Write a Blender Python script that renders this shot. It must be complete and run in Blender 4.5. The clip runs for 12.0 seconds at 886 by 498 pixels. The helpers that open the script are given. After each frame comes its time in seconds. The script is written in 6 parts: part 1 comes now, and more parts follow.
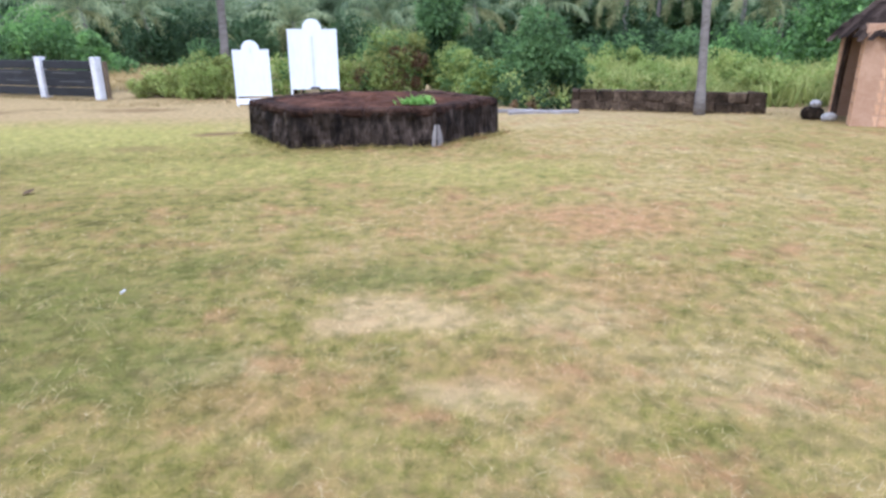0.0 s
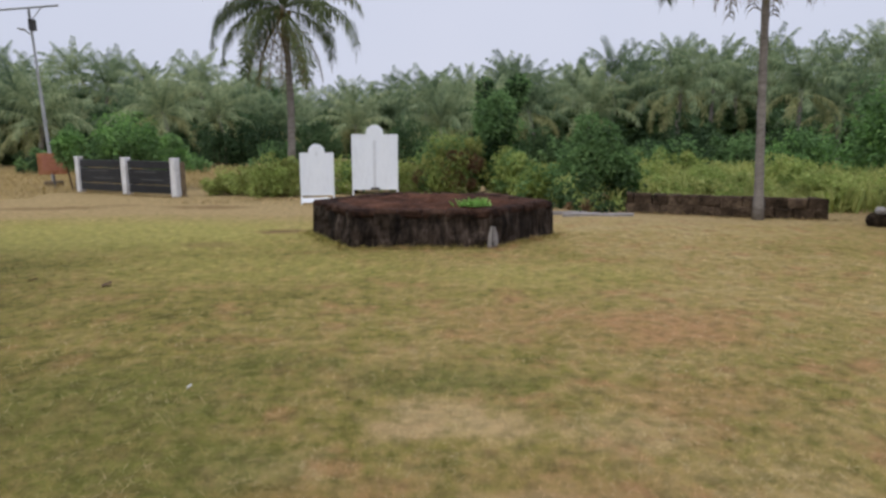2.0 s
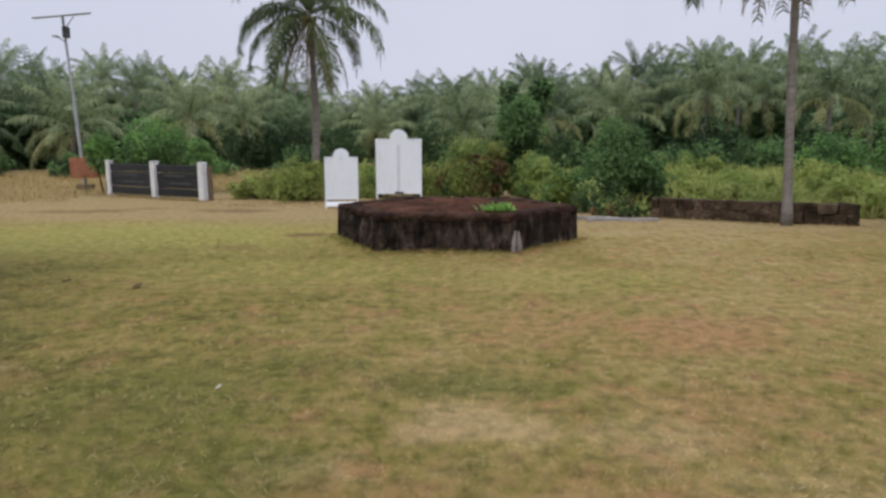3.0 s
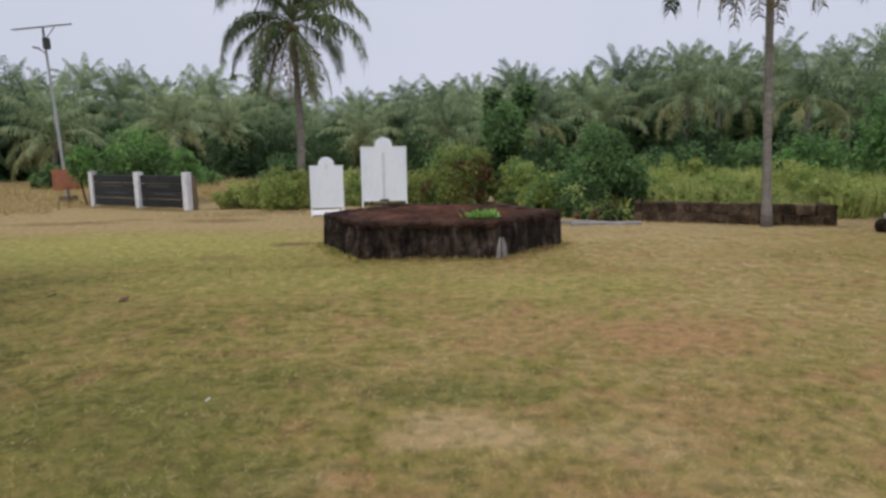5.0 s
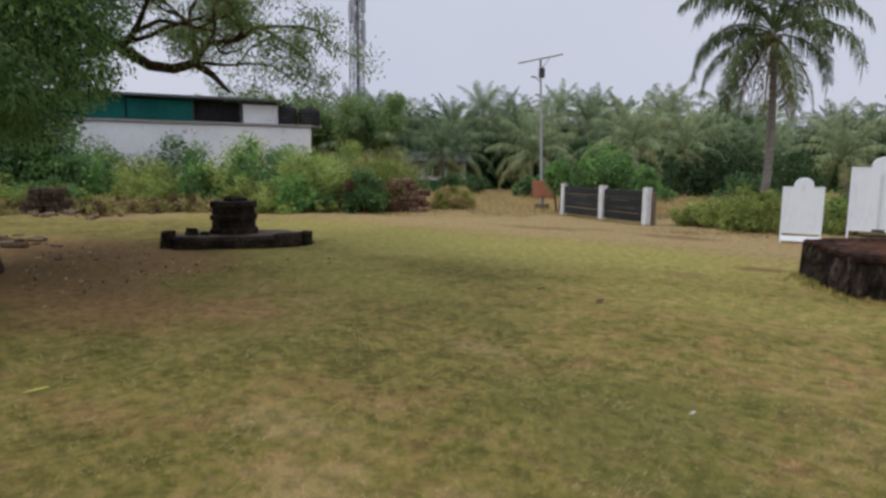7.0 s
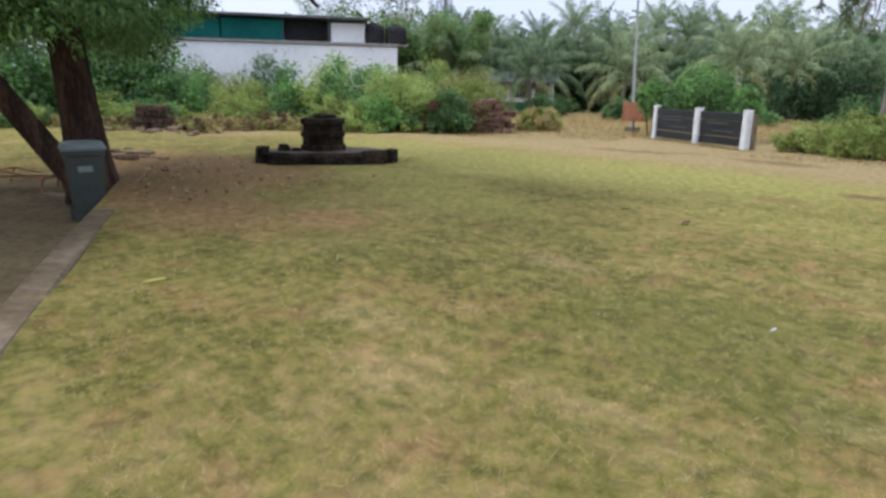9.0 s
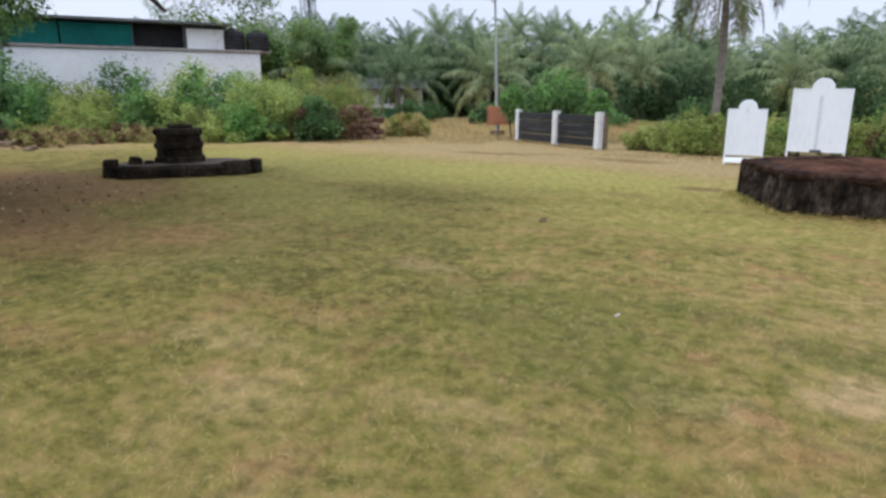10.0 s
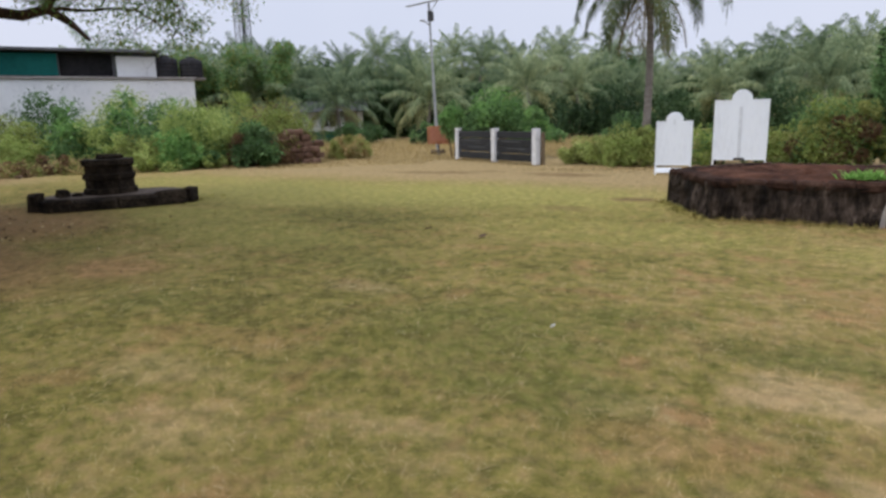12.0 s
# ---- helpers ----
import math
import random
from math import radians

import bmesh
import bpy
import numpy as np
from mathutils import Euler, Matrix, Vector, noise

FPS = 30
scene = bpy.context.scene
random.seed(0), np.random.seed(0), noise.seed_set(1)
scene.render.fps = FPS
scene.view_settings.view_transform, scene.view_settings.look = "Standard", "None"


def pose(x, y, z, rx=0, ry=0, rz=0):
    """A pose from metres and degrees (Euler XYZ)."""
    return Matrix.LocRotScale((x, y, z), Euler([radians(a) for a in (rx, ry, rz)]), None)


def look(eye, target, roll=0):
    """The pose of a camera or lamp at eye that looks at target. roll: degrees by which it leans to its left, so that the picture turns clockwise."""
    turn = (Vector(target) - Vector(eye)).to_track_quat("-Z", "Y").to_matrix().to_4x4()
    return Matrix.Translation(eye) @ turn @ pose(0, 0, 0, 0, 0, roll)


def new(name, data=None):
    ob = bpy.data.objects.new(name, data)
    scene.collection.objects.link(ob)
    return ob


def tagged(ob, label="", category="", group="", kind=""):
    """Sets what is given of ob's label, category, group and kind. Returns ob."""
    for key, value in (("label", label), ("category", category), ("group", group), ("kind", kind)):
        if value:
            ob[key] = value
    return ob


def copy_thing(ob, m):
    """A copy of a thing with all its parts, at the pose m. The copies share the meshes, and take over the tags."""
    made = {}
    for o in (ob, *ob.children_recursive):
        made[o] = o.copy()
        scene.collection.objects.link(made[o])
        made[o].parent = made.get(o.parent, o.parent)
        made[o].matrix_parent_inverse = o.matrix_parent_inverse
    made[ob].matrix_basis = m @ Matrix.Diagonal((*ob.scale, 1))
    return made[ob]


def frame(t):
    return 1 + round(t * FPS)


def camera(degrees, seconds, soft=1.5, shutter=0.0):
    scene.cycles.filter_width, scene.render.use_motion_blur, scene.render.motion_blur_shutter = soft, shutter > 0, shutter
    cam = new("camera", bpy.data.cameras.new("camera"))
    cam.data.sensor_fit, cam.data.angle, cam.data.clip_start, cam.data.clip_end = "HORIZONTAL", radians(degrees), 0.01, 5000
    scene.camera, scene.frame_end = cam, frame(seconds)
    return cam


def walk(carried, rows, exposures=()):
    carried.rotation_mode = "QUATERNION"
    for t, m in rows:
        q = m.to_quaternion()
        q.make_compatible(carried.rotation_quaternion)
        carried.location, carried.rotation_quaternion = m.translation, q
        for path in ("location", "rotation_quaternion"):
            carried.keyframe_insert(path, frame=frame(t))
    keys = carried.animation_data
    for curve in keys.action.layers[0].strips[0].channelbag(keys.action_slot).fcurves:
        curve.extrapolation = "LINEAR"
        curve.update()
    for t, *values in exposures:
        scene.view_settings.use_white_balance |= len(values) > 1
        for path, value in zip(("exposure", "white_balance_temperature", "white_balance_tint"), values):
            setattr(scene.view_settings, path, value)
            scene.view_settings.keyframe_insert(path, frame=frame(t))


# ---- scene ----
cam = camera(69.8, 12.0, soft=2.8)
PATH = [
    (0, (0.243, 0.241, 1.531), (0.462, 2.125, 0.896), -0.3),
    (0.5, (0.203, 0.21, 1.584), (0.36, 2.11, 0.979), -0.0),
    (1, (0.206, 0.196, 1.614), (0.401, 2.129, 1.136), 0.7),
    (1.5, (0.213, 0.202, 1.557), (0.346, 2.159, 1.166), -0.1),
    (2, (0.183, 0.196, 1.598), (0.25, 2.165, 1.256), -0.0),
    (2.5, (0.159, 0.191, 1.572), (0.136, 2.164, 1.245), 0.1),
    (3, (0.157, 0.173, 1.601), (0.155, 2.146, 1.272), 0.0),
    (3.2, (0.158, 0.165, 1.61), (0.206, 2.140, 1.295), -0.1),
    (5, (0.175, 0.098, 1.654), (0.214, 2.073, 1.339), -0.8),
    (5.5, (0.117, 0.088, 1.589), (-0.098, 2.052, 1.274), -1.2),
    (6, (0.045, -0.086, 1.637), (-0.583, 1.793, 1.363), -1.9),
    (6.5, (-0.042, -0.062, 1.647), (-1.002, 1.679, 1.432), -0.0),
    (7, (-0.198, -0.125, 1.647), (-1.395, 1.455, 1.387), 0.6),
    (7.5, (-0.151, -0.122, 1.621), (-1.498, 1.325, 1.32), 1.4),
    (7.7, (-0.152, -0.093, 1.601), (-1.529, 1.32, 1.27), 1.4),
    (8.5, (-0.12, -0.18, 1.575), (-1.535, 1.158, 1.118), 1.2),
    (9.3, (-0.074, -0.241, 1.551), (-1.407, 1.163, 1.048), 0.9),
    (9.5, (-0.041, -0.221, 1.572), (-1.365, 1.202, 1.101), 1.2),
    (10, (0.016, -0.127, 1.551), (-1.058, 1.493, 1.079), 0.2),
    (10.5, (0.048, -0.062, 1.55), (-0.896, 1.639, 1.084), -0.3),
    (11, (0.075, -0.087, 1.54), (-0.8, 1.653, 1.085), -0.5),
    (11.5, (0.091, -0.102, 1.53), (-0.828, 1.622, 1.102), -1.0),
    (12, (0.114, -0.107, 1.552), (-0.828, 1.608, 1.138), -1.5),
]
EXPOSURES = [(0, 1.13, 5450, 14), (0.5, 0.80, 5600, 14), (1.0, 0.47, 5850, 11), (1.5, 0.2, 6250, 10), (2.5, 0.1, 6600, 10), (5.5, 0.0, 6600, 10), (6.5, -0.18, 6600, 5), (7.2, 0.08, 6600, 10), (7.7, 0.16, 6600, 10), (9.3, 0.62, 6050, 7), (10.5, 0.35, 6400, 7), (12, 0.25, 6450, 9)]
walk(cam, [(t, look(eye, target, roll)) for t, eye, target, roll in PATH], EXPOSURES)


# ---- overcast daylight ----
SUN_AZ, SUN_EL = radians(206), radians(56)      # behind the viewer, beyond the big tree
world = bpy.data.worlds.new("overcast_sky")
scene.world = world
world.use_nodes = True
wn, wl = world.node_tree.nodes, world.node_tree.links
wn.clear()
sky = wn.new("ShaderNodeTexSky")
sky.sky_type, sky.sun_disc, sky.sun_elevation, sky.sun_rotation = "NISHITA", False, SUN_EL, SUN_AZ
sky.dust_density = 4.0
sky_bg, cloud_bg = wn.new("ShaderNodeBackground"), wn.new("ShaderNodeBackground")
sky_bg.inputs["Strength"].default_value = 0.06
wl.new(sky.outputs["Color"], sky_bg.inputs["Color"])
# a closed cloud cover, a little uneven
tex = wn.new("ShaderNodeTexCoord")
cloud_noise = wn.new("ShaderNodeTexNoise")
cloud_noise.inputs["Scale"].default_value = 1.6
cloud_noise.inputs["Detail"].default_value = 3
ramp = wn.new("ShaderNodeValToRGB")
ramp.color_ramp.elements[0].position, ramp.color_ramp.elements[0].color = 0.3, (0.56, 0.60, 0.74, 1)
ramp.color_ramp.elements[1].position, ramp.color_ramp.elements[1].color = 0.75, (0.66, 0.68, 0.80, 1)
wl.new(tex.outputs["Generated"], cloud_noise.inputs["Vector"])
wl.new(cloud_noise.outputs["Fac"], ramp.inputs["Fac"])
# brighter towards the zenith, as closed cloud is
height = wn.new("ShaderNodeSeparateXYZ")
wl.new(tex.outputs["Generated"], height.inputs[0])
rise = wn.new("ShaderNodeMapRange")
rise.interpolation_type = "SMOOTHSTEP"
for k, value in ((1, 0.30), (2, 0.95), (3, 1.09), (4, 3.0)):
    rise.inputs[k].default_value = value
wl.new(height.outputs["Z"], rise.inputs["Value"])
wl.new(ramp.outputs["Color"], cloud_bg.inputs["Color"])
wl.new(rise.outputs[0], cloud_bg.inputs["Strength"])
both = wn.new("ShaderNodeMixShader")
both.inputs["Fac"].default_value = 0.85
wl.new(sky_bg.outputs[0], both.inputs[1])
wl.new(cloud_bg.outputs[0], both.inputs[2])
wl.new(both.outputs[0], wn.new("ShaderNodeOutputWorld").inputs["Surface"])

sun = new("sun", bpy.data.lights.new("sun", "SUN"))
sun.data.energy, sun.data.angle, sun.data.color = 1.1, radians(16), (1.0, 0.95, 0.86)
sun_dir = Vector((math.sin(SUN_AZ) * math.cos(SUN_EL), math.cos(SUN_AZ) * math.cos(SUN_EL), math.sin(SUN_EL)))
sun.matrix_world = look(sun_dir * 60, (0, 0, 0))


# ---- materials ----
def material(name, rough=0.8, metal=0.0):
    m = bpy.data.materials.new(name)
    m.use_nodes = True
    b = m.node_tree.nodes["Principled BSDF"]
    b.inputs["Roughness"].default_value, b.inputs["Metallic"].default_value = rough, metal
    b.inputs["Specular IOR Level"].default_value = 0.3 if rough < 0.8 else 0.08
    return m, m.node_tree.nodes, m.node_tree.links, b


def add(nodes, kind, **values):
    n = nodes.new(kind)
    for key, value in values.items():
        n.inputs[key].default_value = value
    return n


def noise_of(nodes, links, where, scale, detail=4.0, rough=0.6, stretch=None):
    n = add(nodes, "ShaderNodeTexNoise", Scale=scale, Detail=detail, Roughness=rough)
    if stretch:
        mp = add(nodes, "ShaderNodeMapping", Scale=stretch)
        links.new(where, mp.inputs["Vector"])
        where = mp.outputs["Vector"]
    links.new(where, n.inputs["Vector"])
    return n.outputs["Fac"]


def ramp_of(nodes, links, fac, stops):
    r = nodes.new("ShaderNodeValToRGB")
    while len(r.color_ramp.elements) < len(stops):
        r.color_ramp.elements.new(0.5)
    for e, (p, c) in zip(r.color_ramp.elements, stops):
        e.position, e.color = p, (*c, 1) if len(c) == 3 else c
    links.new(fac, r.inputs["Fac"])
    return r.outputs["Color"]


def mix_of(nodes, links, fac, a, b, blend="MIX"):
    n = nodes.new("ShaderNodeMix")
    n.data_type, n.blend_type = "RGBA", blend
    for socket, value in ((n.inputs[0], fac), (n.inputs[6], a), (n.inputs[7], b)):
        if isinstance(value, (int, float)):
            socket.default_value = value
        elif isinstance(value, tuple):
            socket.default_value = (*value, 1)
        else:
            links.new(value, socket)
    return n.outputs[2]


def math_of(nodes, links, op, a, b=0.0, c=0.0, clamp=False):
    n = nodes.new("ShaderNodeMath")
    n.operation, n.use_clamp = op, clamp
    for socket, value in zip(n.inputs, (a, b, c)):
        if isinstance(value, (int, float)):
            socket.default_value = value
        else:
            links.new(value, socket)
    return n.outputs[0]


def bump_of(nodes, links, height, bsdf, strength=0.5, distance=0.02):
    b = add(nodes, "ShaderNodeBump", Strength=strength, Distance=distance)
    links.new(height, b.inputs["Height"])
    links.new(b.outputs["Normal"], bsdf.inputs["Normal"])


def surface(name, stops, coarse, fine, rough=0.85, metal=0.0, bump=0.5, depth=0.02, stretch=None, spread=0.0, island=False):
    """A weathered surface: two scales of noise through one ramp, and relief; spread varies it from piece to piece."""
    m, nodes, links, b = material(name, rough, metal)
    where = nodes.new("ShaderNodeTexCoord").outputs["Object"]
    big = noise_of(nodes, links, where, coarse, 3, 0.6, stretch)
    small = noise_of(nodes, links, where, fine, 6, 0.7, stretch)
    fac = math_of(nodes, links, "MULTIPLY_ADD", small, 0.5, math_of(nodes, links, "MULTIPLY", big, 0.5))
    if spread:
        chance = nodes.new("ShaderNodeNewGeometry").outputs["Random Per Island"] if island else nodes.new("ShaderNodeObjectInfo").outputs["Random"]
        fac = math_of(nodes, links, "ADD", fac, math_of(nodes, links, "MULTIPLY_ADD", chance, spread, -spread / 2))
    links.new(ramp_of(nodes, links, fac, stops), b.inputs["Base Color"])
    bump_of(nodes, links, small, b, bump, depth)
    return m


def foliage(name, dark, mid, light, rough=0.55, through_light=0.25):
    """Leaves: each leaf of its own shade, each plant a little different, a share of the light passing through."""
    m, nodes, links, b = material(name, rough + 0.15)
    b.inputs["Specular IOR Level"].default_value = 0.15
    geo = nodes.new("ShaderNodeNewGeometry")
    chance = geo.outputs["Random Per Island"]
    big = noise_of(nodes, links, geo.outputs["Position"], 0.9, 2)
    own = nodes.new("ShaderNodeObjectInfo").outputs["Random"]
    fac = math_of(nodes, links, "MULTIPLY_ADD", big, 0.55, math_of(nodes, links, "MULTIPLY", chance, 0.35))
    fac = math_of(nodes, links, "ADD", fac, math_of(nodes, links, "MULTIPLY_ADD", own, 0.3, -0.12))
    col = ramp_of(nodes, links, fac, [(0.2, dark), (0.5, mid), (0.85, light)])
    links.new(col, b.inputs["Base Color"])
    t = nodes.new("ShaderNodeBsdfTranslucent")
    links.new(col, t.inputs["Color"])
    mixed = nodes.new("ShaderNodeMixShader")
    mixed.inputs["Fac"].default_value = through_light
    links.new(b.outputs[0], mixed.inputs[1])
    links.new(t.outputs[0], mixed.inputs[2])
    links.new(mixed.outputs[0], nodes["Material Output"].inputs["Surface"])
    return m


# bare and worn patches of the lawn: centre x, y, half length, half width, strength
BARE = [(0.32, 3.62, 0.46, 0.28, 0.9), (0.68, 2.68, 0.28, 0.18, 0.8), (1.35, 3.5, 0.5, 0.22, 0.45), (-3.35, 4.55, 0.35, 0.2, 0.4), (2.0, 2.6, 0.4, 0.22, 0.35), (-0.55, 3.1, 0.35, 0.2, 0.4),
        (-22.5, 9.8, 4.0, 1.8, 0.9), (-1.6, 2.3, 0.4, 0.2, 0.35), (-3.4, 2.4, 0.4, 0.2, 0.35), (-2.6, 1.9, 0.4, 0.2, 0.3)]
# trodden red-brown soil showing through thin grass
RUDDY = [(2.25, 5.4, 0.75, 0.5, 1.0), (1.0, 5.7, 0.7, 0.7, 0.5), (1.9, 3.9, 0.6, 0.3, 0.5), (0.9, 2.9, 0.5, 0.25, 0.45), (-0.3, 2.75, 0.5, 0.2, 0.4), (-6.4, 4.05, 0.7, 0.38, 0.85), (-4.3, 1.7, 0.3, 0.2, 0.4), (-3.2, 3.0, 0.5, 0.2, 0.35),
         (-12.6, 5.0, 3.0, 1.5, 1.0), (-9.0, 3.3, 2.8, 0.9, 0.85), (-10.8, 5.2, 1.8, 1.5, 0.85), (-7.6, 2.7, 1.2, 0.5, 0.5)]
# dark stains and brown earth; by the big tree its shade is painted in too
DARK = [(-2.25, 11.4, 0.5, 0.28, 0.9), (-4.9, 15.4, 1.0, 0.35, 0.8), (-8.5, 15.2, 1.3, 0.4, 0.8), (-7.0, 15.8, 0.6, 0.3, 0.6), (-3.1, 9.85, 0.5, 0.18, 0.45), (-10.2, 3.7, 2.6, 0.9, 0.6), (-12.8, 5.2, 2.2, 1.0, 0.6), (-10.9, 5.1, 1.7, 1.3, 0.45), (-11.6, 6.5, 1.9, 0.5, 0.4), (-22.5, 9.5, 3.5, 1.6, 0.7)]
LUSH = [(0.30, 4.22, 0.62, 0.26, 0.75), (-1.75, 3.9, 0.95, 0.65, 0.65), (-0.8, 4.5, 0.5, 0.3, 0.6), (-1.2, 3.1, 0.7, 0.4, 0.6), (-4.7, 3.45, 0.8, 0.3, 0.4), (-3.9, 5.4, 0.7, 0.25, 0.4), (-2.6, 2.9, 0.5, 0.3, 0.3), (-5.6, 2.4, 0.7, 0.3, 0.3), (-6.0, 8.0, 1.6, 0.6, 0.25)]
MEADOW = [(-5.5, 11.0, 4.5, 2.0, 0.85), (-9.5, 10.6, 3.5, 1.9, 0.8), (-2.0, 8.2, 2.2, 0.9, 0.5), (-6.5, 6.3, 1.8, 0.8, 0.5), (-8.6, 7.2, 1.8, 0.9, 0.5), (1.6, 7.6, 1.6, 0.7, 0.45), (-13.0, 11.0, 3.0, 1.8, 0.6), (-8.0, 9.2, 2.5, 0.9, 0.55)]


def lawn_colour(nodes, links):
    """The lawn's colour by place: tired green, straw, and worn red-brown earth, in patches of several sizes."""
    where = nodes.new("ShaderNodeNewGeometry").outputs["Position"]
    warp = add(nodes, "ShaderNodeTexNoise", Scale=2.2, Detail=5.0)
    links.new(where, warp.inputs["Vector"])
    bend = nodes.new("ShaderNodeVectorMath")
    bend.operation = "MULTIPLY_ADD"
    links.new(warp.outputs["Color"], bend.inputs[0])
    bend.inputs[1].default_value = (0.8, 0.8, 0)
    links.new(where, bend.inputs[2])
    bent = bend.outputs[0]

    def patches(places):
        total = None
        for x, y, a, b, strength in places:
            v = add(nodes, "ShaderNodeMapping", Location=(-(x + 0.4) / a, -(y + 0.4) / b, 0), Scale=(1 / a, 1 / b, 0))
            links.new(bent, v.inputs["Vector"])
            far = nodes.new("ShaderNodeVectorMath")
            far.operation = "LENGTH"
            links.new(v.outputs[0], far.inputs[0])
            one = nodes.new("ShaderNodeMapRange")
            one.interpolation_type = "SMOOTHSTEP"
            links.new(far.outputs["Value"], one.inputs["Value"])
            for k, value in ((1, 1.45), (2, 0.45), (3, 0.0), (4, strength)):
                one.inputs[k].default_value = value
            total = one.outputs[0] if total is None else math_of(nodes, links, "MAXIMUM", total, one.outputs[0])
        return total

    split = nodes.new("ShaderNodeSeparateXYZ")
    links.new(where, split.inputs[0])
    x, y = split.outputs["X"], split.outputs["Y"]
    wide = noise_of(nodes, links, where, 0.35, 3)
    mid = noise_of(nodes, links, where, 1.6, 5, 0.65)
    tufts = noise_of(nodes, links, where, 4.5, 3, 0.6)
    small = noise_of(nodes, links, where, 13, 5, 0.7)
    dry = math_of(nodes, links, "MULTIPLY_ADD", wide, 0.7, math_of(nodes, links, "MULTIPLY_ADD", mid, 0.75, math_of(nodes, links, "MULTIPLY_ADD", tufts, 0.6, math_of(nodes, links, "MULTIPLY_ADD", small, 0.75, -0.96))))
    east = nodes.new("ShaderNodeMapRange")
    links.new(x, east.inputs["Value"])
    for k, value in ((1, -4.0), (2, 3.0), (3, -0.15), (4, 0.10)):
        east.inputs[k].default_value = value
    north = nodes.new("ShaderNodeMapRange")
    links.new(y, north.inputs["Value"])
    for k, value in ((1, 9.0), (2, 14.5), (3, 0.0), (4, 0.30)):
        north.inputs[k].default_value = value
    dry = math_of(nodes, links, "ADD", dry, math_of(nodes, links, "ADD", east.outputs[0], north.outputs[0]))
    col = ramp_of(nodes, links, dry, [(0.08, (0.100, 0.096, 0.022)), (0.32, (0.240, 0.208, 0.053)), (0.58, (0.375, 0.280, 0.105)), (0.95, (0.49, 0.385, 0.195))])
    ruddy = nodes.new("ShaderNodeMapRange")
    links.new(noise_of(nodes, links, where, 2.2, 6, 0.65), ruddy.inputs["Value"])
    for k, value in ((1, 0.52), (2, 0.64), (3, 0.0), (4, 0.85)):
        ruddy.inputs[k].default_value = value
    warm = nodes.new("ShaderNodeMapRange")
    links.new(x, warm.inputs["Value"])
    for k, value in ((1, -4.0), (2, 1.0), (3, 0.5), (4, 1.0)):
        warm.inputs[k].default_value = value
    col = mix_of(nodes, links, math_of(nodes, links, "MULTIPLY", ruddy.outputs[0], warm.outputs[0]), col, (0.36, 0.205, 0.092))
    trodden = nodes.new("ShaderNodeMapRange")
    links.new(math_of(nodes, links, "MULTIPLY_ADD", mid, 3.0, math_of(nodes, links, "MULTIPLY_ADD", x, 0.06, y)), trodden.inputs["Value"])
    for k, value in ((1, 13.2), (2, 15.4), (3, 0.0), (4, 0.85)):
        trodden.inputs[k].default_value = value
    col = mix_of(nodes, links, trodden.outputs[0], col, mix_of(nodes, links, small, (0.26, 0.172, 0.082), (0.52, 0.39, 0.195)))
    earth = mix_of(nodes, links, small, (0.39, 0.26, 0.12), (0.60, 0.455, 0.23))
    ragged = nodes.new("ShaderNodeMapRange")
    links.new(math_of(nodes, links, "MULTIPLY_ADD", tufts, 0.6, math_of(nodes, links, "MULTIPLY", small, 0.5)), ragged.inputs["Value"])
    for k, value in ((1, 0.36), (2, 0.62), (3, 0.45), (4, 1.0)):
        ragged.inputs[k].default_value = value
    col = mix_of(nodes, links, math_of(nodes, links, "MULTIPLY", patches(BARE), ragged.outputs[0]), col, earth)
    col = mix_of(nodes, links, math_of(nodes, links, "MULTIPLY", patches(RUDDY), ragged.outputs[0]), col, mix_of(nodes, links, small, (0.29, 0.145, 0.062), (0.50, 0.30, 0.14)))
    col = mix_of(nodes, links, patches(MEADOW), col, mix_of(nodes, links, tufts, (0.27, 0.265, 0.060), (0.44, 0.385, 0.115)))
    col = mix_of(nodes, links, patches(LUSH), col, mix_of(nodes, links, small, (0.085, 0.103, 0.022), (0.21, 0.212, 0.052)))
    col = mix_of(nodes, links, patches(DARK), col, (0.19, 0.115, 0.053))
    below = nodes.new("ShaderNodeMapRange")
    links.new(split.outputs["Z"], below.inputs["Value"])
    for k, value in ((1, -0.05), (2, -0.2), (3, 0.0), (4, 0.92)):
        below.inputs[k].default_value = value
    col = mix_of(nodes, links, below.outputs[0], col, mix_of(nodes, links, mid, (0.10, 0.068, 0.038), (0.30, 0.22, 0.13)))
    # lighter and duller tufts side by side
    speck = ramp_of(nodes, links, noise_of(nodes, links, where, 8.0, 3, 0.6), [(0.32, (0.46, 0.50, 0.475)), (0.5, (0.725, 0.735, 0.735)), (0.68, (0.90, 0.885, 0.905))])
    col = mix_of(nodes, links, 1.0, col, speck, "MULTIPLY")
    return col, small


def lawn_material():
    m, nodes, links, b = material("lawn_ground", 0.95)
    col, small = lawn_colour(nodes, links)
    # thatch and soil show between the blades
    gaps = nodes.new("ShaderNodeMapRange")
    links.new(small, gaps.inputs["Value"])
    for k, value in ((1, 0.40), (2, 0.68), (3, 0.0), (4, 0.45)):
        gaps.inputs[k].default_value = value
    links.new(mix_of(nodes, links, gaps.outputs[0], col, (0.19, 0.13, 0.058)), b.inputs["Base Color"])
    where = nodes.new("ShaderNodeNewGeometry").outputs["Position"]
    bump_of(nodes, links, noise_of(nodes, links, where, 26, 8, 0.8), b, 0.55, 0.05)
    return m


